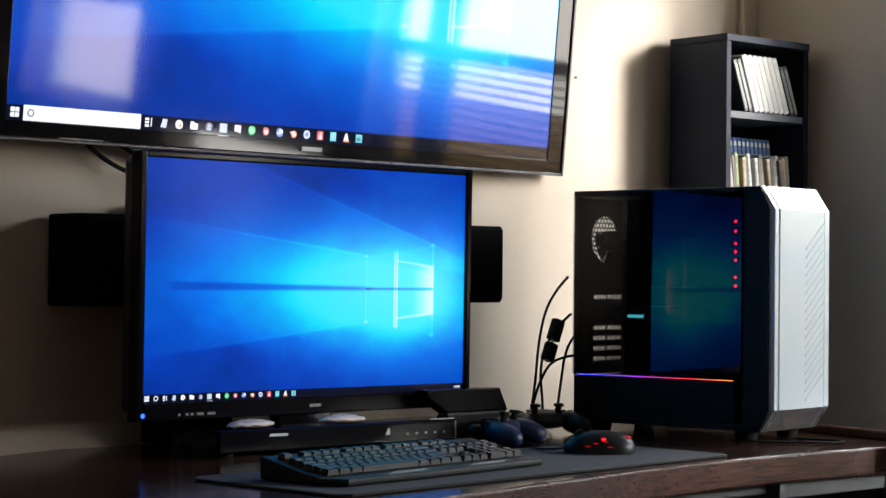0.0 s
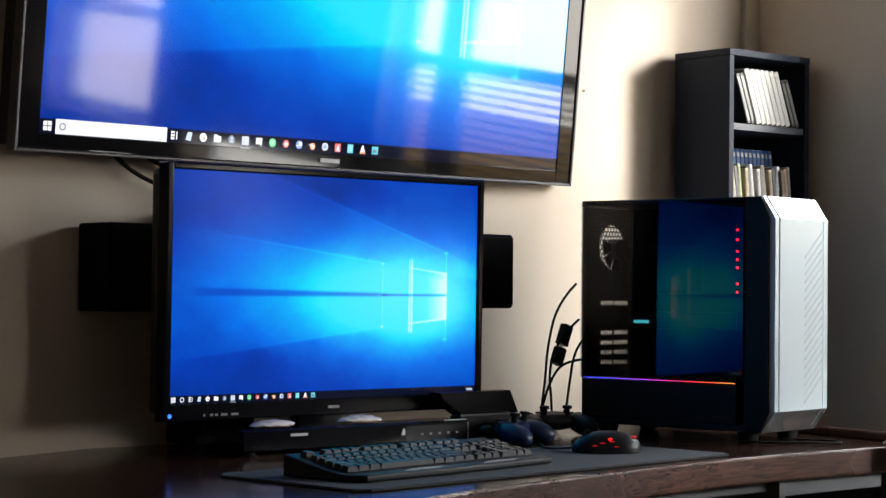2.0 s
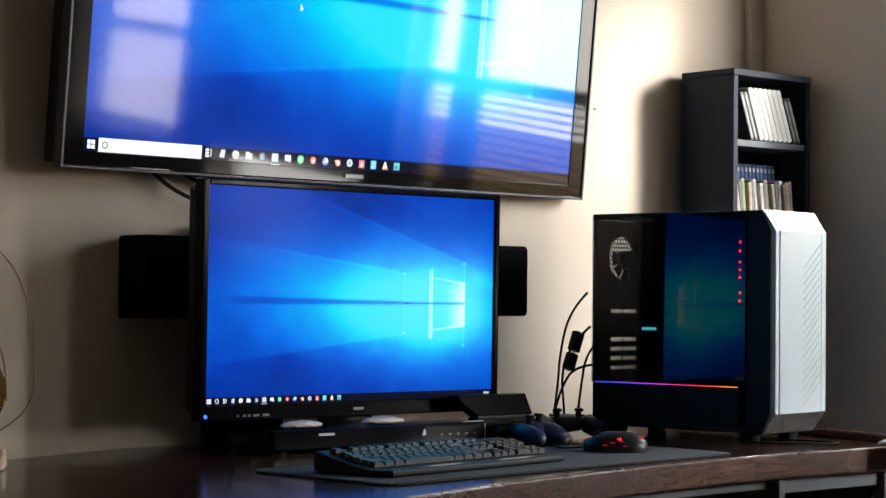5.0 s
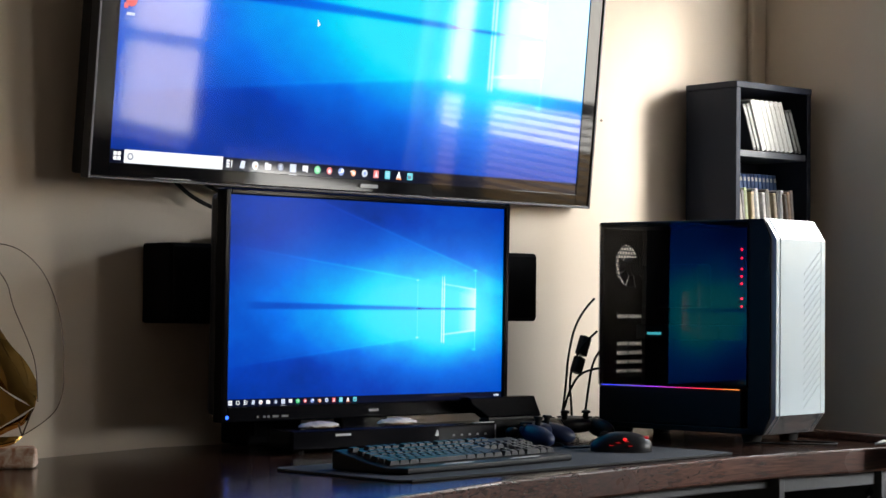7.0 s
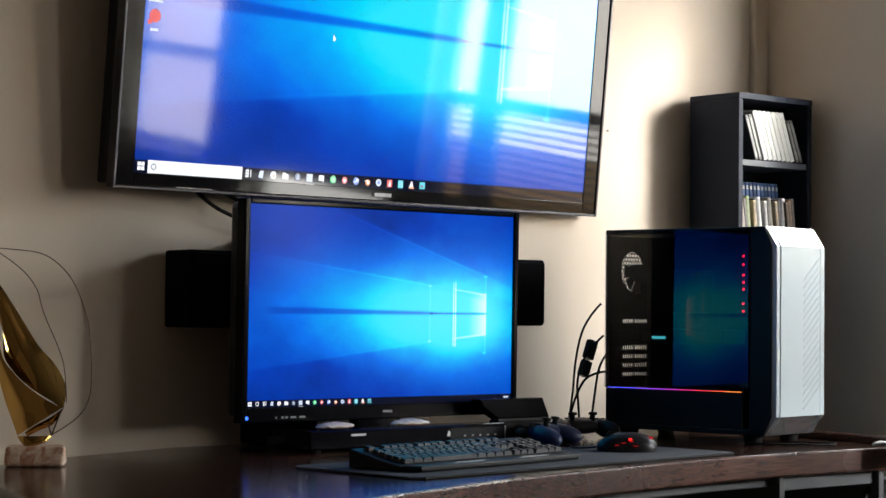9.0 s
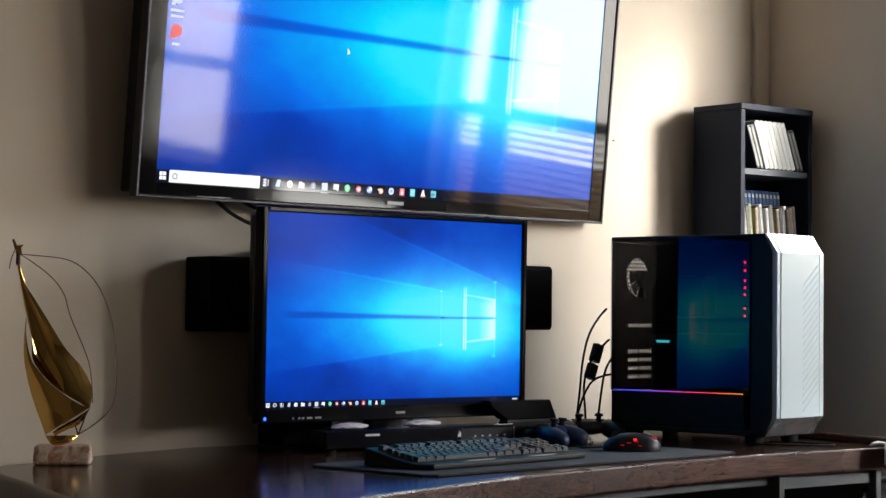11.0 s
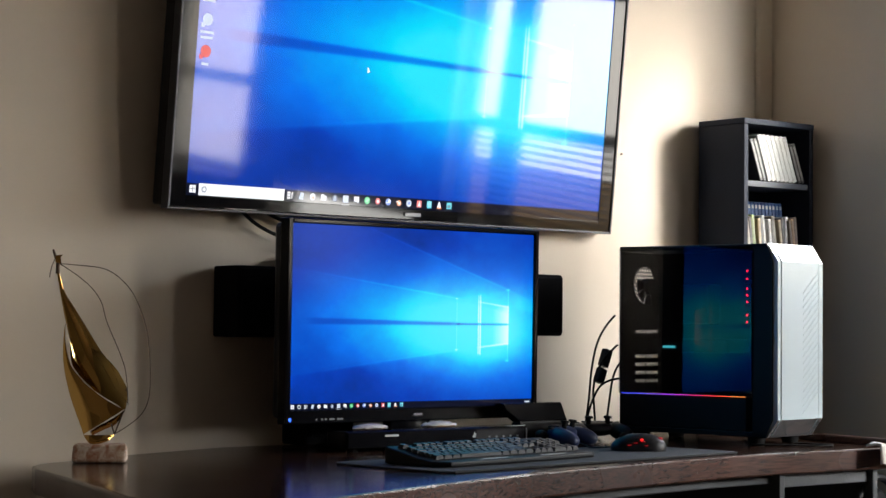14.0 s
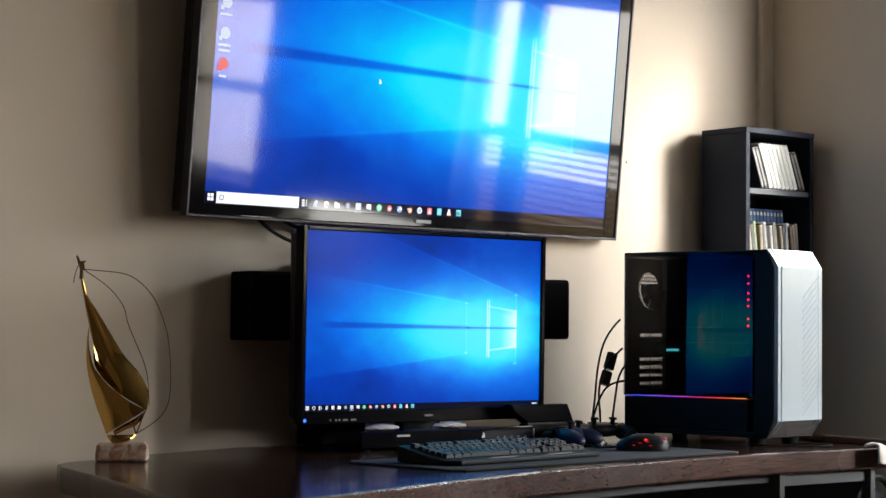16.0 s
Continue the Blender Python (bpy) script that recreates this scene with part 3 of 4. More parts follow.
for pts in ([(1.60, 2.86, 1.33), (1.66, 2.87, 1.285), (1.72, 2.88, 1.250), (1.80, 2.88, 1.225), (1.92, 2.88, 1.20)],
            [(1.64, 2.86, 1.33), (1.70, 2.87, 1.300), (1.76, 2.88, 1.275), (1.84, 2.88, 1.255), (1.95, 2.88, 1.20)],
            [(2.50, 2.87, 1.33), (2.47, 2.88, 1.28), (2.43, 2.88, 1.25), (2.40, 2.88, 1.18)]):
    cable("television_cable", pts, 0.0045, M_RUBBER, None, "black cable hanging below the television", "cable")

# the smaller screen on the desk
MW = 0.726
MH = MW * 9 / 16
mon = thing("monitor", pose(2.0016, 2.6486, 1.0458, 0.6, 0, 0.4), "black framed flat screen on the desk showing a blue desktop", "monitor")
display_part(mon, MW, 1.0, 0.16, 0.02)
part("frame", shell(MW, MH, 0.014, 0.012, 0.030, -0.006, 0.024, 0.003), M_GLOSS, mon, "glossy black frame")
part("back_cover", box(-MW / 2 - 0.006, MW / 2 + 0.006, 0.0245, 0.060, -MH / 2 - 0.02, MH / 2 + 0.004, 0.012), M_BLACK, mon)
part("stand_neck", box(-0.06, 0.06, 0.02, 0.05, -MH / 2 - 0.084, -MH / 2 - 0.0205, 0.004), M_GLOSS, mon)
part("stand_base", box(-0.20, 0.20, -0.005, 0.12, -MH / 2 - 0.0905, -MH / 2 - 0.0835, 0.003), M_GLOSS, mon, "glossy black stand base")
part("nameplate", flat([oblong(0.0, -MH / 2 - 0.015, 0.026, 0.005)], -0.0062), M_TVEDGE, mon, "plain grey maker's mark")
part("power_light", flat([disc(-MW / 2 - 0.002, -MH / 2 - 0.020, 0.004)], -0.0064), glow("power_blue", srgb(30, 90, 255), 3.0), mon, "small glowing blue power light")
for x, w in ((-0.292, 0.004), (-0.276, 0.006), (-0.266, 0.006), (-0.249, 0.014), (-0.226, 0.016)):
    part("button_print", flat([oblong(x, -MH / 2 - 0.0205, w, 0.0042)], -0.0062), M_PRINT, mon)
add_icons(mon, MW, ["panes", "ring", "columns"] + APPS, 24, 0.0)
km = MW / 1920
part("clock_print", flat([oblong((1880 - 960) * km, (20 - 540) * km, 40 * km, 9 * km)], -0.0006), G["pale"], mon)


# wall speakers beside the screen
def speaker(m, w, h, d, label):
    s = thing("speaker", m, label, "speaker", "speakers behind the screen")
    part("cabinet", box(-w / 2, w / 2, -d, 0, 0, h, 0.005), M_CLOTHBLACK, s)
    part("grille", box(-w / 2 + 0.006, w / 2 - 0.006, -d - 0.008, -d - 0.0005, 0.006, h - 0.006, 0.003), M_CLOTHBLACK, s, "black cloth grille")
    return s


speaker(pose(1.705, 2.905, 1.000), 0.19, 0.160, 0.10, "small black wall speaker beside the dark screen edge")
speaker(pose(2.520, 2.905, 1.006), 0.19, 0.156, 0.10, "small black wall speaker half hidden by the screen")
sub = thing("speaker_box", pose(1.74, 2.905, 0.752), "tall black speaker box standing behind the screen", "speaker")
part("cabinet", box(0.065, 0.20, -0.10, 0.0, 0.0, 0.440, 0.006), M_CLOTHBLACK, sub)
part("grille", box(0.072, 0.193, -0.108, -0.1005, 0.02, 0.42, 0.003), M_CLOTHBLACK, sub)

# ---------------------------------------------------------------- computer case
pc = thing("computer_case", pose(2.684, 2.670, 0.770, 0, 0, 7.7), "black and white computer case with smoked glass side on desk", "computer")
PW, PD, PH, PD1, PC1, PC2 = 0.211, 0.463, 0.463, 0.4335, 0.043, 0.042
prof = [(0, 0), (-PD1, 0), (-PD + 0.012, PC2), (-PD + 0.012, PH - PC1), (-PD1, PH), (0, PH)]
part("side_panel", prism(prof, PW - 0.006, PW, 0.002, axis="x"), M_PCBLACK, pc, "solid black steel side")
part("top_panel", box(0.0, PW - 0.006, -PD1, 0, PH - 0.012, PH, 0.002), M_PCBLACK, pc)
part("bottom_panel", box(0.0, PW - 0.006, -PD1, 0, 0.0, 0.012, 0.002), M_PCBLACK, pc)
part("front_frame", prism([(-PD1 + 0.038, 0), (-PD1, 0), (-PD + 0.012, PC2), (-PD + 0.012, PH - PC1), (-PD1, PH), (-PD1 + 0.038, PH)], 0.0, 0.0045, 0.001, axis="x"), M_PCBLACK, pc, "black chamfered front frame")
part("power_supply_shroud", box(0.0, PW - 0.007, -PD1 + 0.055, -0.002, 0.0125, 0.092, 0.002), M_PCBLACK, pc, "black lower cover")
part("motherboard_tray", box(PW - 0.05, PW - 0.042, -PD1 + 0.02, -0.006, 0.0925, PH - 0.0125), M_PCIN, pc)
glass = part("glass_panel", box(-0.0045, -0.0005, -PD1 + 0.037, -0.001, 0.094, PH - 0.003, 0.001, 1), M_GLASS, pc, "smoked glass side panel")
glaze(glass, M_CLEAR, (-1, 0, 0))
part("rear_pillar", box(0.001, 0.010, -0.012, -0.0045, 0.0925, PH - 0.0125), M_PCBLACK, pc)
# rear wall with open slots and a perforated fan grille
SLOTS = (0.119, 0.140, 0.161, 0.182, 0.2452)
rear = bmesh.new()
levels = [0.0925] + [v for z in SLOTS for v in (z, z + 0.0085)] + [0.290]
for lo, hi in zip(levels[::2], levels[1::2]):
    box(0.001, PW - 0.007, -0.004, -0.001, lo, hi, bm=rear)
for z in SLOTS:
    box(0.001, 0.065, -0.004, -0.001, z, z + 0.0085, bm=rear)
    box(0.1805, PW - 0.007, -0.004, -0.001, z, z + 0.0085, bm=rear)
FX, FZ, FR = 0.104, 0.368, 0.047
ring_n = 48
for k in range(ring_n):
    quad = []
    for t, out in ((k, 0), (k + 1, 0), (k + 1, 1), (k, 1)):
        a = 2 * math.pi * t / ring_n
        c, d = math.cos(a), math.sin(a)
        if out:
            f = 1 / max(abs(c), abs(d))
            x = FX + (c * f) * (PW - 0.007 - FX if c > 0 else FX - 0.001)
            z = FZ + (d * f) * (PH - 0.0125 - FZ if d > 0 else FZ - 0.290)
        else:
            x, z = FX + FR * c, FZ + FR * d
        quad.append((x, z))
    prism(quad, -0.004, -0.001, bm=rear, axis="y")
part("rear_panel", rear, M_PCIN, pc, "black rear panel with open slots")
for z in SLOTS:
    bm = bmesh.new()
    for k in range(14):
        w = 0.010 if k == 5 else 0.0036
        box(0.065 + k * 0.0082, 0.065 + k * 0.0082 + w, -0.0026, -0.0016, z, z + 0.0085, bm=bm)
    part("slot_cover", bm, M_PCIN, pc, "slotted expansion cover")
bm = bmesh.new()
step, hole = 0.0108, 0.0040
for j in range(-6, 7):
    for i in range(-6, 7):
        x, z = FX + (i + 0.5 * (j % 2)) * step, FZ + j * step * 0.866
        if math.hypot(x - FX, z - FZ) < FR + 0.004:
            for k in range(6):
                a, b = math.pi / 3 * k + math.pi / 6, math.pi / 3 * (k + 1) + math.pi / 6
                R = step / math.sqrt(3)
                q = [bm.verts.new((x + r * math.cos(t), -0.0042, z + r * math.sin(t))) for r, t in ((hole, a), (R, a), (R, b), (hole, b))]
                bm.faces.new(q)
grille = part("fan_grille", bm, M_PCIN, pc, "hexagon mesh fan grille")
part("fan_hub", rod((FX - 0.004, -0.030, FZ - 0.004), (FX - 0.004, -0.0060, FZ - 0.004), 0.021, seg=24), M_PCIN, grille)
blades = bmesh.new()
for k in range(5):
    a = math.radians(165 + k * 40)
    prism([(FX + 0.02 * math.cos(a), FZ + 0.02 * math.sin(a)), (FX + 0.054 * math.cos(a), FZ + 0.054 * math.sin(a)),
           (FX + 0.054 * math.cos(a + 0.60), FZ + 0.054 * math.sin(a + 0.60)), (FX + 0.02 * math.cos(a + 0.60), FZ + 0.02 * math.sin(a + 0.60))], -0.018, -0.016, bm=blades, axis="y")
part("fan_blade", blades, M_PCIN, grille)
part("graphics_card", box(0.060, PW - 0.052, -0.285, -0.060, 0.198, 0.232, 0.004), M_PCIN, pc)
part("card_badge", box(0.0565, 0.0596, -0.130, -0.094, 0.209, 0.215), glow("badge_light", srgb(90, 225, 235), 1.0), pc, "glowing plain badge on the card")
part("cooler", box(0.10, PW - 0.052, -0.20, -0.09, 0.27, 0.37, 0.006), M_PCIN, pc)
red = glow("red_led", srgb(255, 22, 50), 4.0)
for z in (0.398, 0.379, 0.3555, 0.3395, 0.3235, 0.2915, 0.2745):
    part("fan_light", blob((0.010, -PD1 + 0.060, z), (0.0026, 0.0030, 0.0030), seg=10, rings=6), red, pc, "small glowing red light")
hues = [(60, 70, 255), (90, 80, 255), (130, 80, 250), (170, 70, 240), (200, 60, 200), (225, 50, 130), (240, 60, 80), (250, 90, 60), (255, 150, 70)]
n = len(hues)
y_a, y_b = -0.012, -PD1 + 0.055
for i, c in enumerate(hues):
    part("strip_light", box(-0.0062, -0.0047, y_a + (y_b - y_a) * (i + 1) / n, y_a + (y_b - y_a) * i / n, 0.0944, 0.0958), glow("strip_colour", srgb(*c), 1.6), pc, "glowing coloured light strip")
# white front
fr0, fr1, rec = -PD, -PD + 0.0118, 0.003


def front_strip(x0, x1, name, out):
    outline = [(-PD1 + 0.010, 0.0), (-PD1, 0.0), (-PD - out, PC2), (-PD - out, PH - PC1), (-PD1 - out, PH + 0.001), (-PD1 + 0.010, PH + 0.001)]
    ob = part(name, prism(outline, x0, x1, 0.0015, axis="x"), M_PCWHITE, pc)
    ob.data.materials.append(M_CHAMFER)  # the polished underside of the front
    for p in ob.data.polygons:
        p.material_index = 1 if p.normal.z < -0.3 else 0
    return ob


front_strip(0.0048, 0.019, "front_side_strip", 0.0)
front_strip(0.0212, PW - 0.0212, "front_panel", 0.001)
front_strip(PW - 0.019, PW - 0.0005, "front_side_strip", 0.0)
part("front_groove", prism([(-PD1 + 0.010, 0.004), (-PD + 0.006, PC2), (-PD + 0.006, PH - PC1), (-PD1 + 0.010, PH - 0.004)], 0.0190, PW - 0.0195, axis="x"), M_PCBLACK, pc)
# diagonal ridges added to the front imitate sun stripes cast through blinds
rx0, rx1 = PW * 0.56, PW - 0.0235
run = rx1 - rx0
rb = bmesh.new()
ends = [[rb.verts.new((x, y, z + h)) for y, h in ((0.0006, 0.0), (-0.0012, 0.0064), (0.0006, 0.0088))] for x, z in ((0, 0), (run, run * 0.75))]
rb.faces.new(ends[0])
rb.faces.new(ends[1][::-1])
for i in range(3):
    rb.faces.new((ends[0][i], ends[1][i], ends[1][(i + 1) % 3], ends[0][(i + 1) % 3]))
bmesh.ops.recalc_face_normals(rb, faces=rb.faces)
sun_stripe_mesh = mesh_of("rib", rb, M_PCWHITE)
for k in range(int((PH - PC1 - PC2 - 0.03 - run * 0.75) / 0.017) + 1):
    rib = new("rib", sun_stripe_mesh)
    rib.parent = pc
    rib.matrix_local = pose(rx0, -PD - 0.0009, PC2 + 0.010 + k * 0.017)
part("port_slot", prism([(-PD1 - 0.004, PH - 0.004), (-PD1 - 0.0085, PH - 0.0105), (-PD1 - 0.0065, PH - 0.0118), (-PD1 - 0.002, PH - 0.005)], 0.09, 0.17, axis="x"), M_PCIN, pc, "dark port slot")
for x in (0.03, PW - 0.03):
    for y in (-0.05, -PD1 + 0.045):
        part("foot", rod((x, y, -0.0195), (x, y, 0.0), 0.019, 0.023, 20), M_RUBBER, pc, "round black foot", smooth=True)

# ---------------------------------------------------------------- shelf tower in the corner
SW, SD, SH, SB = 0.289, 0.169, 1.607, 0.016
rack = thing("shelf_tower", pose(3.213, 2.713, 0.0, 0, 0, -1.08), "narrow black shelf tower with cases, standing in the corner", "shelf")
for x in (0.0, SW - SB):
    part("side_panel", box(x, x + SB, 0, SD, 0, SH - SB - 0.0005, 0.001), M_SHELF, rack)
part("top_board", box(-0.001, SW + 0.001, -0.002, SD, SH - SB, SH, 0.0015), M_SHELF, rack)
part("back_panel", box(SB + 0.0005, SW - SB - 0.0005, SD - 0.005, SD - 0.0005, 0, SH - SB - 0.001), M_SHELF, rack)
SHELF_Z = [SH - 0.187 - i * 0.178 for i in range(8)]
for z in SHELF_Z:
    part("shelf_board", box(SB + 0.0005, SW - SB - 0.0005, 0.004, SD - 0.006, z, z + SB, 0.001), M_SHELF_EDGE, rack)


def case(name, m, w, h, d, cover, spine, label, group):
    c = thing(name, m, label, "case", group)
    part("cover", box(0, w, 0.0, d, 0, h, 0.0012, 1), cover, c)
    part("spine_label", box(w * 0.14, w * 0.86, -0.0006, -0.0001, h * 0.06, h * 0.93), spine, c)
    return c


RACK = rack.matrix_world.copy()
white_cover = mat("white_case_plastic", (0.50, 0.50, 0.475), rough=0.35, piece=0.06, stain=0.04)
white_spine = mat("white_spine_paper", (0.46, 0.46, 0.435), rough=0.5, piece=0.1, grain=0.1, grain_size=200)
z1 = SHELF_Z[0] + SB + 0.001
LEAN1 = -21
for i in range(7):
    m = RACK @ pose(0.113 + i * 0.0176, 0.012, z1, 0, LEAN1, 0)
    case("game_case", m, 0.0172, 0.134, 0.115, white_cover, white_spine, "white plastic case leaning on the shelf", "leaning white cases")
dark_cover = mat("dark_case_plastic", (0.035, 0.035, 0.032), rough=0.35, piece=0.2)
grey_spine = mat("grey_print", (0.16, 0.16, 0.15), rough=0.5, grain=0.5, grain_size=90, stain=0.4, stain_size=40, piece=0.3)
for x, h in ((0.084, 0.122), (0.0985, 0.124)):
    case("disc_case", RACK @ pose(x, 0.016, z1, 0, LEAN1, 0), 0.0125, h, 0.12, dark_cover, grey_spine, "dark disc case leaning against white ones", "dark disc cases")
for x, h in ((0.2385, 0.116), (0.2530, 0.118)):
    case("disc_case", RACK @ pose(x, 0.010, z1, 0, LEAN1 - 1, 0), 0.0125, h, 0.12, dark_cover, grey_spine, "dark printed disc case leaning against white ones", "dark disc cases")
z2 = SHELF_Z[1] + SB + 0.001
blue_cover = mat("blue_case_plastic", (0.030, 0.075, 0.20), rough=0.3, piece=0.2)
blue_spine = mat("blue_spine_print", (0.06, 0.11, 0.24), rough=0.5, grain=0.4, grain_size=120, stain=0.3, stain_size=50, piece=0.25)
for i in range(10):
    c = case("film_case", RACK @ pose(0.124 + i * 0.0147, 0.085, z2, 0, -8, 0), 0.0136, 0.127, 0.07, blue_cover, blue_spine, "blue film case standing in the back row", "blue film cases")
    part("spine_badge", box(0.003, 0.011, -0.0010, -0.0007, 0.108, 0.118), white_cover, c, "small white mark")
tones = [(0.50, 0.45, 0.36), (0.06, 0.05, 0.05), (0.30, 0.38, 0.16), (0.55, 0.42, 0.25), (0.05, 0.06, 0.07), (0.60, 0.60, 0.58), (0.55, 0.55, 0.53),
         (0.09, 0.08, 0.07), (0.26, 0.24, 0.20), (0.40, 0.33, 0.22), (0.07, 0.07, 0.08), (0.72, 0.74, 0.75), (0.16, 0.13, 0.10), (0.34, 0.22, 0.13), (0.20, 0.17, 0.15)]
words = ["pale", "dark", "green", "tan", "black", "white", "white", "dark", "brown", "tan", "black", "white", "dark", "rust brown", "brown"]
for i, (c, w) in enumerate(zip(tones, words)):
    cover = mat("case_cover", c, rough=0.4, grain=0.3, grain_size=120, stain=0.2, stain_size=60)
    spine = mat("case_spine", tuple(min(1, 0.5 * v + 0.06) for v in c), rough=0.5, grain=0.6, grain_size=160, stain=0.4, stain_size=80)
    case("disc_case", RACK @ pose(0.024 + i * 0.0148, 0.006 + 0.004 * (i % 3), z2, 0, -9 + 1.5 * (i % 4) if i != 11 else 0, 0), 0.0112, 0.074 + 0.005 * (i % 3), 0.065, cover, spine,
         w + " disc case in the front row", "front row of disc cases")

# ---------------------------------------------------------------- things on the desk
Z = 0.7505
pad = thing("mouse_pad", pose(1.535, 1.998, Z, 0, 0, 5.0), "large charcoal cloth mouse pad along the desk edge", "mouse pad")
part("cloth", prism([(0.02, 0), (0.93, 0.01), (0.95, 0.03), (0.95, 0.31), (0.93, 0.33), (0.02, 0.33), (0, 0.31), (0, 0.02)], 0.0, 0.004, 0.001), M_PAD, pad)
part("stitched_edge", prism([(0.018, -0.002), (0.932, 0.008), (0.932, 0.0105), (0.018, 0.0005)], 0.0002, 0.0046, 0.0006), M_MATT, pad, "dark stitched front edge")


# keyboard
kb = thing("keyboard", pose(1.584, 2.103, Z + 0.0045, 0, 0, 8.5) @ Matrix.Diagonal((1.13, 0.80, 0.92, 1.0)), "black gaming keyboard with a palm rest on the pad", "keyboard")
KW, KD = 0.440, 0.150
part("body", prism([(0.0, 0.0), (0.0, 0.012), (0.05, 0.018), (KD, 0.037), (KD + 0.006, 0.034), (KD + 0.006, 0.002), (KD - 0.01, 0.0)], 0.0, KW, 0.003, axis="x"), M_KBODY, kb)
part("palm_rest", prism([(0.015, -0.045), (KW * 0.35, -0.052), (KW * 0.65, -0.052), (KW - 0.015, -0.045), (KW, -0.001), (0.0, -0.001)], 0.0, 0.012, 0.004), M_KBODY, kb, "sloping black palm rest")
for s, x0 in ((1, 0.10), (1, KW - 0.17)):
    for i in range(3):
        part("accent_line", box(x0 + 0.012 * i, x0 + 0.012 * i + 0.075, -0.034 + 0.009 * i, -0.0325 + 0.009 * i, 0.0119, 0.0126), M_GREYLINE, kb)
part("back_crest", prism([(0.10, KD + 0.004), (0.14, KD + 0.028), (0.20, KD + 0.030), (0.23, KD + 0.004)], 0.010, 0.036, 0.003), M_KBODY, kb, "raised rear crest")


def key_mesh(w):
    bm = bmesh.new()
    lo = [(-w / 2, -0.0085), (w / 2, -0.0085), (w / 2, 0.0085), (-w / 2, 0.0085)]
    hi = [(-w / 2 + 0.0022, -0.0062), (w / 2 - 0.0022, -0.0062), (w / 2 - 0.0022, 0.0072), (-w / 2 + 0.0022, 0.0072)]
    a, b = [bm.verts.new((x, y, 0)) for x, y in lo], [bm.verts.new((x, y, 0.0085)) for x, y in hi]
    bm.faces.new(b)
    for i in range(4):
        bm.faces.new((a[i], a[(i + 1) % 4], b[(i + 1) % 4], b[i]))
    return mesh_of("key", bm, M_KEY)


CAPS = {}
U = 0.0182
LAYOUT = [[1.25, 1.25, 1.25, 6.25, 1.25, 1.25, 1.25, 1.25], [2.25] + [1] * 10 + [2.75], [1.75] + [1] * 11 + [2.25], [1.5] + [1] * 12 + [1.5], [1] * 13 + [2], [1, -1, 1, 1, 1, 1, -0.5, 1, 1, 1, 1, -0.5, 1, 1, 1, 1]]
EXTRA = [[(15.25, 1), (16.25, 1), (17.25, 1), (18.5, 2), (20.5, 1), (21.5, 1)], [(16.25, 1), (18.5, 1), (19.5, 1), (20.5, 1), (21.5, 1)], [(18.5, 1), (19.5, 1), (20.5, 1)],
         [(15.25, 1), (16.25, 1), (17.25, 1), (18.5, 1), (19.5, 1), (20.5, 1), (21.5, 1)], [(15.25, 1), (16.25, 1), (17.25, 1), (18.5, 1), (19.5, 1), (20.5, 1), (21.5, 1)],
         [(15.25, 1), (16.25, 1), (17.25, 1)]]
for r, row in enumerate(LAYOUT):
    places, x = [], 0.0
    for w in row:
        if w > 0:
            places.append((x, w))
        x += abs(w)
    y = 0.016 + r * 0.0203 + (0.007 if r == 5 else 0)
    z = 0.0125 + max(y * 0.12, 0.0055 + (y - 0.05) * 0.19) + 0.001
    for x, w in places + EXTRA[r]:
        if w not in CAPS:
            CAPS[w] = key_mesh(w * U - 0.0012)
        k = new("key", CAPS[w])
        k.parent = kb
        k.matrix_local = pose(0.016 + (x + w / 2) * U, y, z, 9 - r * 0.4, 0, 0)

# mouse
mouse = thing("computer_mouse", pose(2.305, 2.240, Z + 0.0045, 0, 0, 46), "black gaming mouse glowing red on the pad", "mouse")
bm = blob((0, 0, 0.008), (0.036, 0.062, 0.031), 2.3)
for v in bm.verts:
    if v.co.z < 0.0:
        v.co.z = 0.0
    v.co.z *= 1.0 - 0.22 * max(0, v.co.y / 0.062) ** 2
    if abs(v.co.y) < 0.03:
        v.co.x *= 0.93
part("shell", bm, M_BLACK, mouse, smooth=True)
part("scroll_wheel", rod((-0.005, 0.034, 0.031), (0.005, 0.034, 0.031), 0.009, seg=16), M_RUBBER, mouse, smooth=True)
rg = glow("mouse_red", srgb(255, 30, 30), 1.4)
rd = glow("mouse_red_dim", srgb(190, 6, 14), 0.8)
side = bmesh.new()
for i, (a, b, c, d) in enumerate(((-0.014, 0.020, -0.004, 0.023), (0.002, 0.017, 0.012, 0.020), (0.016, 0.012, 0.026, 0.015), (-0.022, 0.011, -0.012, 0.014))):
    p = [Vector((-0.0355, a, b)), Vector((-0.0345, c, b + 0.001)), Vector((-0.0300, c, d)), Vector((-0.0300, a, d))]
    blob(((p[0] + p[2]) / 2), (0.004, abs(c - a) / 2, abs(d - b) / 3.4), bm=side, seg=10, rings=6)
part("side_light", side, rd, mouse, "red lit side cutouts")
part("logo_light", blob((-0.0305, -0.006, 0.0255), (0.0035, 0.0042, 0.0028), seg=10, rings=6), rg, mouse, "bright red light")
part("rear_light", blob((-0.008, -0.048, 0.028), (0.008, 0.007, 0.003), seg=10, rings=6), rd, mouse, "dim red light")
cable("mouse_cable", [(2.262, 2.282, Z + 0.012), (2.24, 2.33, Z + 0.006), (2.36, 2.46, Z + 0.004), (2.40, 2.55, Z + 0.004), (2.52, 2.66, Z + 0.004)], 0.0018, M_RUBBER, None, "thin black mouse cable on the desk", "cable")

# player below the screen
pl = thing("disc_player", pose(1.735, 2.568, Z), "low glossy black disc player below the screen", "disc player")
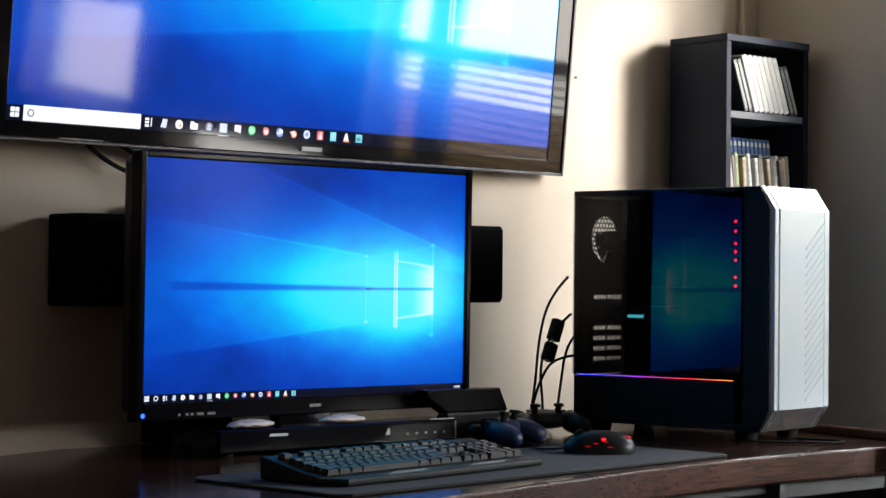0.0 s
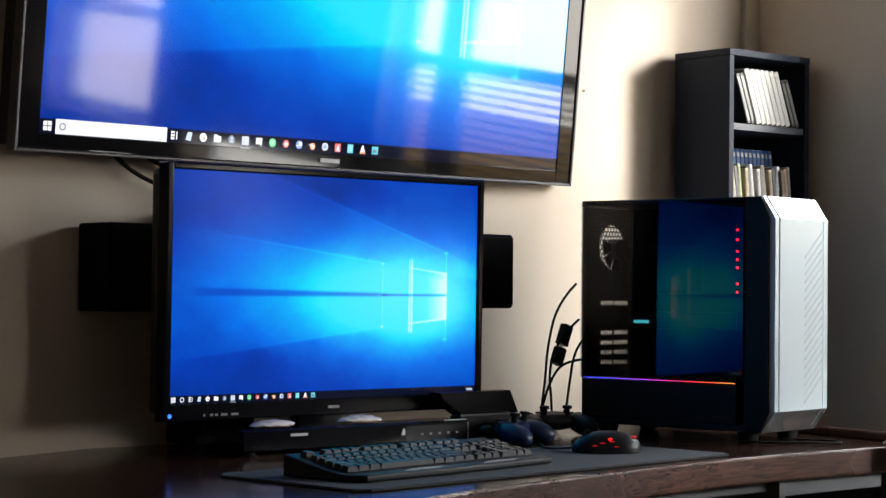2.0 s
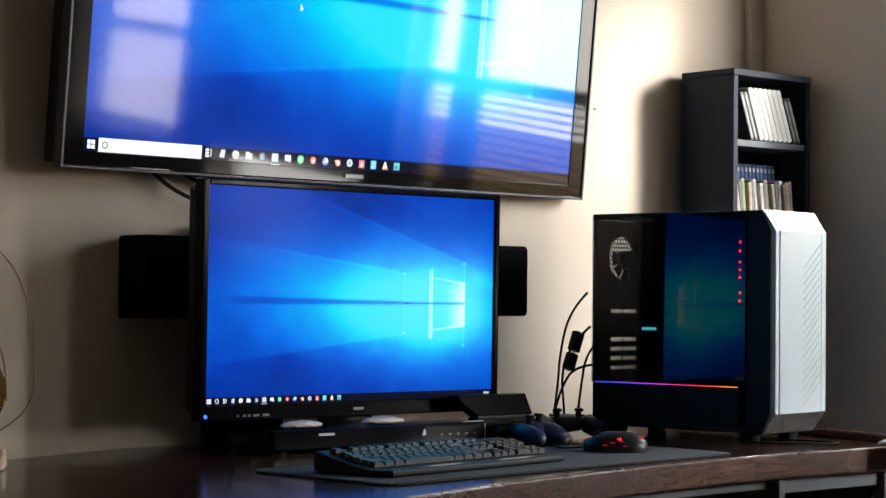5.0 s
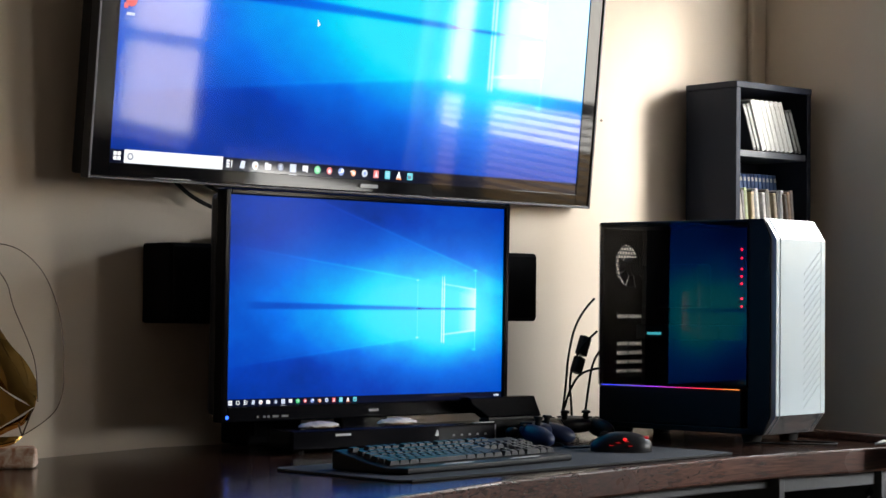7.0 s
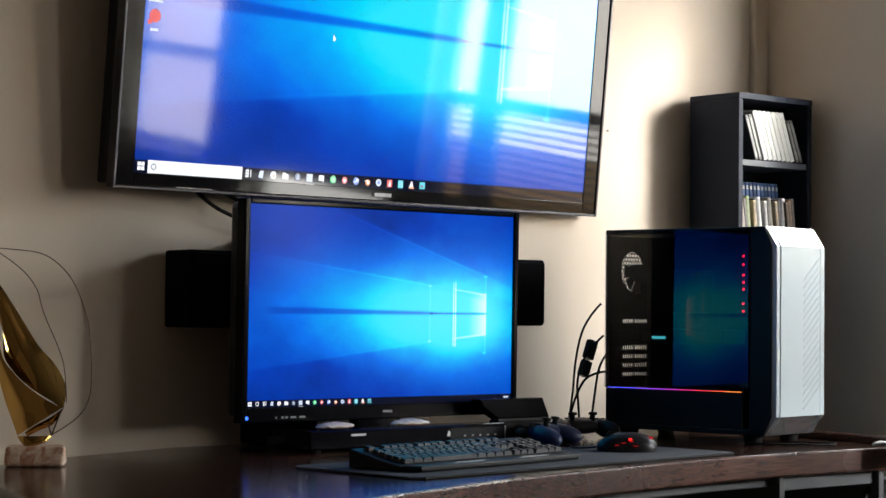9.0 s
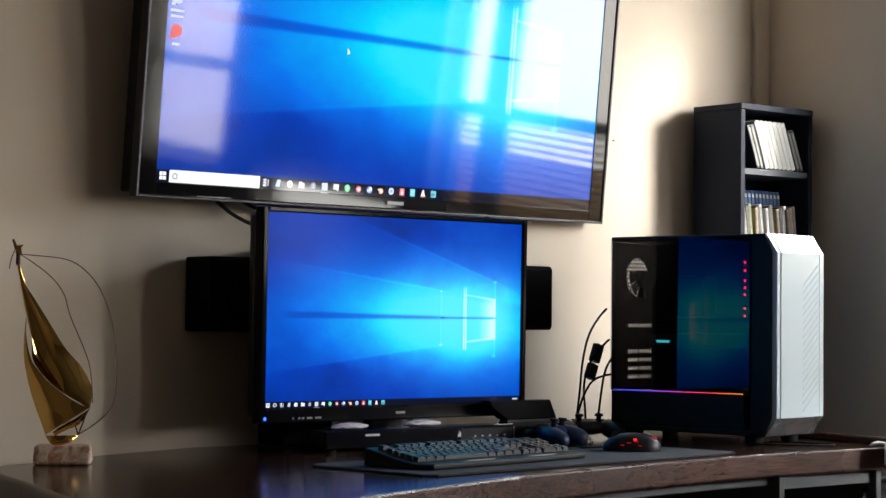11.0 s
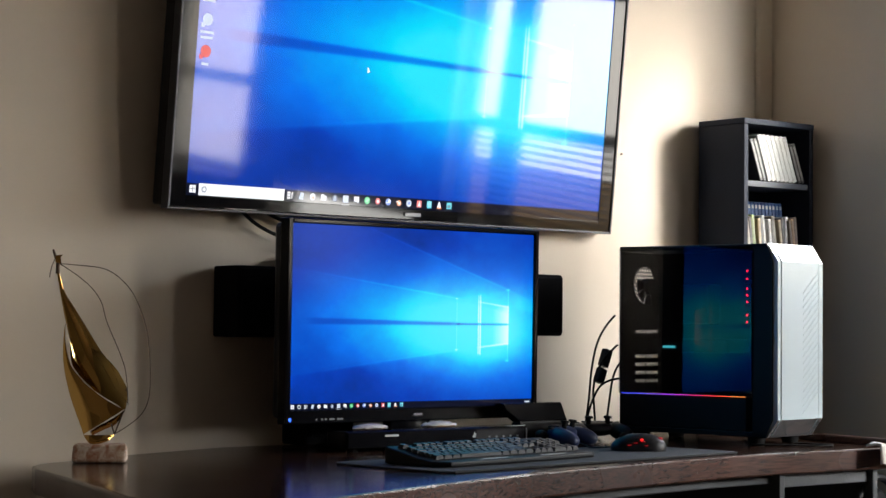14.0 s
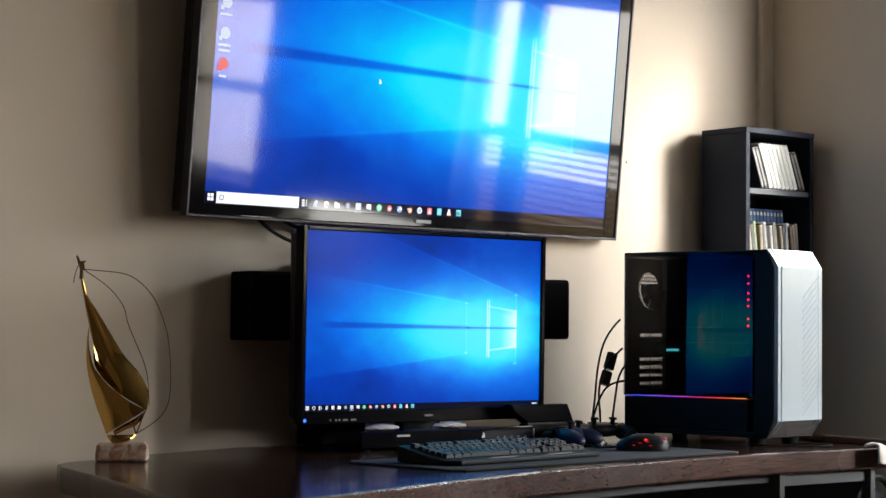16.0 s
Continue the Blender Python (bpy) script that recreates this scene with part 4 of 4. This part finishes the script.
part("body", box(0.0, 0.535, 0.0, 0.070, 0.008, 0.0465, 0.003), M_GLOSS, pl)
part("front_panel", box(0.002, 0.533, -0.004, -0.0002, 0.010, 0.0445, 0.0015), M_GLOSS, pl, "glossy black front")
part("display_window", box(0.372, 0.528, -0.0052, -0.0042, 0.012, 0.040), M_BEZEL, pl, "dark display window")
part("window_edge", box(0.5285, 0.5315, -0.0054, -0.0042, 0.011, 0.042), M_GREYLINE, pl)
part("nameplate", box(0.105, 0.143, -0.0048, -0.0042, 0.033, 0.0375), M_TEXT, pl, "plain silver maker's mark")
part("sticker", prism([(0.362, 0.024), (0.380, 0.024), (0.368, 0.037)], -0.0050, -0.0043, axis="y"), M_TEXT, pl, "small pale triangular sticker")
# short pale bar along the right end of the top edge
part("silver_trim", box(0.470, 0.528, -0.0035, 0.0015, 0.0463, 0.0482, 0.0005), M_TEXT, pl, "short pale bar on the top edge")
for i in range(5):
    part("button_mark", box(0.41 + i * 0.022, 0.416 + i * 0.022, -0.0058, -0.0053, 0.022, 0.026), M_PRINT, pl)
for x in (0.04, 0.49):
    part("foot", rod((x, 0.03, 0.0), (x, 0.03, 0.008), 0.012), M_RUBBER, pl)


def shell_piece(m, w, d, h, label):
    s = thing("seashell", m, label, "seashell", "shells on the player")
    top, low = bmesh.new(), bmesh.new()
    blob((0, 0, h * 0.35), (w / 2, d / 2, h * 0.65), 1.6, bm=top)
    for v in top.verts:
        v.co.z = max(v.co.z, h * 0.30) + 0.0015 * math.sin(v.co.x * 300)
    blob((w * 0.03, 0, h * 0.22), (w * 0.44, d * 0.42, h * 0.22), 1.8, bm=low)
    part("upper_face", top, M_SHELL, s, smooth=True)
    part("underside", low, M_SHELL_UNDER, s, "brown underside", smooth=True)
    return s


shell_piece(pose(1.826, 2.600, Z + 0.0468, 0, 0, 6), 0.108, 0.05, 0.014, "flat white seashell on the glossy player")
shell_piece(pose(2.028, 2.602, Z + 0.0468, 0, 0, -6), 0.100, 0.045, 0.015, "flat white seashell with a dark foot on the player")
console = thing("game_console", pose(2.300, 2.590, Z), "slanted black game console beside the player", "game console")
part("lower_shell", prism([(-0.028, 0.0), (0.148, 0.0), (0.128, 0.050), (-0.028, 0.050)], 0.0, 0.034, 0.003, axis="y"), M_MATT, console)
part("upper_shell", prism([(-0.028, 0.054), (0.126, 0.054), (0.104, 0.098), (-0.085, 0.098), (-0.075, 0.082)], 0.0, 0.034, 0.003, axis="y"), M_GLOSS, console)
part("middle_band", box(-0.026, 0.122, 0.004, 0.030, 0.050, 0.054), M_PCIN, console)


def controller(m, material, label):
    c = thing("game_controller", m, label, "controller", "game controllers")
    bm = blob((0, 0, 0.030), (0.050, 0.030, 0.018), 2.6)
    part("body", bm, material, c, smooth=True)
    for s in (-1, 1):
        g = blob((0, 0, 0), (0.021, 0.042, 0.020), 2.2)
        bmesh.ops.transform(g, verts=g.verts, matrix=pose(s * 0.056, -0.026, 0.024, 14, 0, s * 16))
        part("grip", g, material, c, smooth=True)
        stick = part("thumb_stick", rod((s * 0.026, -0.014, 0.044), (s * 0.026, -0.016, 0.058), 0.006, 0.006, 14), M_RUBBER, c)
        part("stick_cap", rod((s * 0.026, -0.016, 0.0575), (s * 0.026, -0.0165, 0.0625), 0.0105, 0.0095, 18), M_RUBBER, stick, smooth=True)
        part("trigger", blob((s * 0.048, 0.034, 0.028), (0.016, 0.014, 0.012), 2.4, 14, 8), M_BLACK, c, smooth=True)
    part("touch_panel", box(-0.026, 0.026, -0.002, 0.026, 0.0455, 0.0490, 0.001), M_BLACK, c)
    for k in range(4):
        a = math.pi / 2 * k
        part("button", rod((0.054 + 0.011 * math.cos(a), 0.006 + 0.011 * math.sin(a), 0.042), (0.054 + 0.011 * math.cos(a), 0.006 + 0.011 * math.sin(a), 0.0475), 0.0045, seg=12), M_RUBBER, c)
    part("direction_pad", box(-0.066, -0.042, 0.002, 0.010, 0.043, 0.0475, 0.001), M_RUBBER, c)
    return c


controller(pose(2.350, 2.530, Z - 0.003, 0, 0, 25), M_NAVY, "dark blue game controller lying on the desk")
controller(pose(2.570, 2.640, Z - 0.003, 0, 0, -18), M_BLACK, "black game controller lying by the case")

# cables behind the case
for pts in ([(2.70, 2.70, 1.06), (2.665, 2.72, 1.02), (2.655, 2.74, 0.93), (2.668, 2.76, 0.84), (2.66, 2.77, 0.755)],
            [(2.71, 2.70, 0.985), (2.685, 2.73, 0.95), (2.668, 2.75, 0.88), (2.69, 2.76, 0.80), (2.70, 2.77, 0.755)],
            [(2.71, 2.69, 0.90), (2.680, 2.72, 0.895), (2.672, 2.75, 0.85), (2.672, 2.77, 0.80), (2.665, 2.78, 0.757)],
            [(2.71, 2.69, 0.94), (2.695, 2.70, 0.92), (2.70, 2.72, 0.84), (2.70, 2.73, 0.78), (2.69, 2.75, 0.757)]):
    cable("case_cable", pts, 0.0028, M_RUBBER, None, "black cable running down behind the case", "cable")
plug = thing("cable_connector", pose(2.690, 2.735, 0.925, 0, 22, 0), "black cable connector block hanging behind the case", "connector")
part("upper_block", box(-0.012, 0.012, -0.010, 0.010, 0.004, 0.050, 0.003), M_BLACK, plug)
part("lower_block", box(-0.012, 0.012, -0.010, 0.010, -0.040, -0.001, 0.003), M_BLACK, plug)
cable("loose_cable", [(2.72, 2.27, Z + 0.003), (2.80, 2.16, Z + 0.003), (2.86, 2.13, Z + 0.003), (2.90, 2.17, Z + 0.003), (2.86, 2.25, Z + 0.003)], 0.0022, M_RUBBER, None, "thin dark cable loop on the desk", "cable")

# ---------------------------------------------------------------- brass sail on a stone
SAIL = pose(1.160, 2.630, Z, 0, 0, -33)
sc = thing("brass_sculpture", SAIL, "twisted polished brass sail sculpture on a pink stone block", "sculpture")
stone = box(-0.053, 0.053, -0.032, 0.032, 0.0, 0.036, 0.006, 3)
for v in stone.verts:
    v.co += Vector((noise.noise(v.co * 40), noise.noise(v.co * 40 + Vector((5, 0, 0))), 0)) * 0.004
part("stone_base", stone, M_STONE, sc, "rough pink and cream stone block")


def sheet(edge_a, edge_b, bulge, name, n=28, k=10, thick=0.0012):
    """A bent metal sheet between two curved edges, given as x, y, z knots."""
    def along(knots, t):
        p = [Vector(c) for c in knots]
        s = t * (len(p) - 1)
        i = min(int(s), len(p) - 2)
        f = s - i
        a, b, c, d = p[max(i - 1, 0)], p[i], p[i + 1], p[min(i + 2, len(p) - 1)]
        return 0.5 * ((2 * b) + (c - a) * f + (2 * a - 5 * b + 4 * c - d) * f * f + (3 * b - a - 3 * c + d) * f ** 3)

    bm = bmesh.new()
    grids = []
    for off in (0.0, thick):
        g = []
        for i in range(n + 1):
            a, b = along(edge_a, i / n), along(edge_b, i / n)
            g.append([bm.verts.new(a.lerp(b, j / k) + Vector((0, off - bulge * math.sin(math.pi * j / k) * (b - a).length, 0))) for j in range(k + 1)])
        grids.append(g)
    f, r = grids
    for i in range(n):
        for j in range(k):
            bm.faces.new((f[i][j], f[i][j + 1], f[i + 1][j + 1], f[i + 1][j]))
            bm.faces.new((r[i][j], r[i + 1][j], r[i + 1][j + 1], r[i][j + 1]))
        for j in (0, k):
            bm.faces.new((f[i][j], f[i + 1][j], r[i + 1][j], r[i][j]))
    bmesh.ops.recalc_face_normals(bm, faces=bm.faces)
    return part(name, bm, M_BRASS, sc, smooth=True)


# knots: x across, y away, z up, from the foot
sheet([(-0.091, 0.0, 0.379), (-0.083, 0.004, 0.333), (-0.075, 0.010, 0.291), (-0.062, 0.018, 0.237), (-0.045, 0.020, 0.191), (-0.023, 0.014, 0.151), (0.002, 0.0, 0.132), (0.029, -0.014, 0.117), (0.046, -0.022, 0.105)],
      [(-0.087, 0.0, 0.379), (-0.075, 0.004, 0.340), (-0.058, 0.010, 0.312), (-0.031, 0.020, 0.268), (0.000, 0.030, 0.218), (0.028, 0.034, 0.186), (0.047, 0.026, 0.155), (0.053, 0.004, 0.134), (0.050, -0.020, 0.106)], 0.20, "upper_sheet", 48, 14)
sheet([(-0.063, 0.022, 0.238), (-0.060, 0.006, 0.199), (-0.043, -0.004, 0.172), (-0.021, -0.006, 0.149)],
      [(-0.060, 0.026, 0.240), (-0.049, 0.030, 0.212), (-0.035, 0.030, 0.185), (-0.016, 0.022, 0.153)], -0.10, "inner_sheet", 20, 6)
sheet([(-0.074, 0.016, 0.275), (-0.077, 0.014, 0.237), (-0.076, 0.012, 0.199), (-0.069, 0.010, 0.160), (-0.057, 0.008, 0.118), (-0.041, 0.002, 0.076), (-0.033, -0.004, 0.055)],
      [(-0.073, 0.016, 0.275), (-0.072, 0.010, 0.237), (-0.061, 0.002, 0.195), (-0.042, -0.008, 0.170), (-0.021, -0.018, 0.149), (0.013, -0.026, 0.124), (0.047, -0.024, 0.106)], 0.13, "lower_sheet", 40, 14)
sheet([(0.047, -0.024, 0.104), (0.022, -0.012, 0.086), (-0.005, -0.002, 0.071), (-0.020, 0.002, 0.060)],
      [(0.050, -0.018, 0.105), (0.031, -0.004, 0.076), (0.007, 0.004, 0.064), (-0.016, 0.008, 0.052)], 0.10, "folded_strip", 18, 6)
sheet([(-0.033, -0.006, 0.054), (-0.025, -0.014, 0.042), (-0.017, -0.016, 0.0355)], [(0.029, -0.006, 0.055), (0.015, -0.013, 0.042), (-0.006, -0.016, 0.0355)], 0.20, "foot_curl", 12, 10)
part("masthead", prism([(-0.094, 0.398), (-0.082, 0.396), (-0.084, 0.408), (-0.079, 0.414), (-0.093, 0.412)], -0.006, 0.006, 0.001, axis="y"), M_BRASS, sc)
part("mast_tip", rod((-0.092, 0, 0.405), (-0.099, 0, 0.424), 0.0035, 0.002), M_WIRE, sc)
part("mast", rod((-0.089, 0, 0.376), (-0.089, 0, 0.400), 0.0045, 0.0035), M_WIRE, sc)
part("strut", rod((0.028, -0.006, 0.055), (0.046, -0.020, 0.103), 0.0014), M_WIRE, sc)
part("strut", rod((0.028, -0.006, 0.055), (0.022, -0.012, 0.076), 0.0014), M_WIRE, sc)
for pts in ([(-0.086, 0, 0.396), (-0.040, 0.01, 0.393), (0.002, 0.02, 0.389), (0.032, 0.02, 0.372), (0.061, 0.02, 0.340), (0.080, 0.02, 0.296), (0.092, 0.02, 0.254), (0.097, 0.02, 0.190), (0.097, 0.015, 0.119), (0.071, 0.005, 0.080), (0.028, -0.006, 0.056)],
            [(-0.086, 0, 0.396), (-0.038, 0, 0.367), (-0.001, 0, 0.324), (0.006, 0, 0.288), (0.019, 0, 0.257), (0.038, 0, 0.215), (0.052, -0.005, 0.173), (0.054, -0.01, 0.115)],
            [(-0.092, 0, 0.41), (-0.102, 0, 0.395), (-0.105, 0, 0.368)]):
    cable("wire_rigging", pts, 0.0009, M_WIRE, sc)

# ---------------------------------------------------------------- small things
nail = thing("nail", pose(2.933, Y1, 1.50), "small dark nail head in the beige wall", "nail")
part("head", rod((0, -0.005, 0), (0, -0.003, 0), 0.0032, seg=12), M_NAIL, nail)
part("shank", rod((0, -0.003, 0), (0, 0.01, 0), 0.0015, seg=8), M_NAIL, nail)
cloth = thing("woven_cloth", pose(2.860, 2.018, 0.699), "white woven cloth draped over the desk corner", "cloth")
bm = bmesh.new()
g = []
for i in range(25):
    row = []
    for j in range(17):
        u, w = i / 24, j / 16
        x = 0.014 + 0.14 * u
        z = 0.056 + 0.006 * math.sin(9 * u + 3 * w) if w < 0.45 else 0.056 - (w - 0.45) * 0.072
        y = 0.040 - w * 0.086 if w < 0.45 else 0.001 - 0.012 * math.sin(20 * u) * (w - 0.45)
        row.append(bm.verts.new((x, y - 0.012, z + 0.0022 * math.sin(i * 1.9) * math.sin(j * 1.7))))
    g.append(row)
for i in range(24):
    for j in range(16):
        bm.faces.new((g[i][j], g[i + 1][j], g[i + 1][j + 1], g[i][j + 1]))
ob = part("fabric", bm, M_CLOTH, cloth, smooth=True)
md = ob.modifiers.new("thickness", "SOLIDIFY")
md.thickness = 0.004

ringed = thing("desk_fan", pose(2.985, 2.10, 0.0), "round black desk fan standing beside the desk", "fan")
torus = bmesh.new()
for i in range(32):
    a, b = 2 * math.pi * i / 32, 2 * math.pi * (i + 1) / 32
    rod((0.075 * math.cos(a), 0, 0.60 + 0.075 * math.sin(a)), (0.075 * math.cos(b), 0, 0.60 + 0.075 * math.sin(b)), 0.009, seg=8, bm=torus)
part("outer_ring", torus, M_BLACK, ringed, "black outer ring", smooth=True)
part("hub", blob((0, 0.01, 0.60), (0.05, 0.02, 0.05), 2.2, 20, 10), M_MATT, ringed, smooth=True)
part("pole", rod((0, 0.01, 0.02), (0, 0.01, 0.535), 0.011), M_BLACK, ringed)
part("foot_plate", rod((0, 0.01, 0.0), (0, 0.01, 0.02), 0.10, 0.095, 28), M_BLACK, ringed, smooth=True)
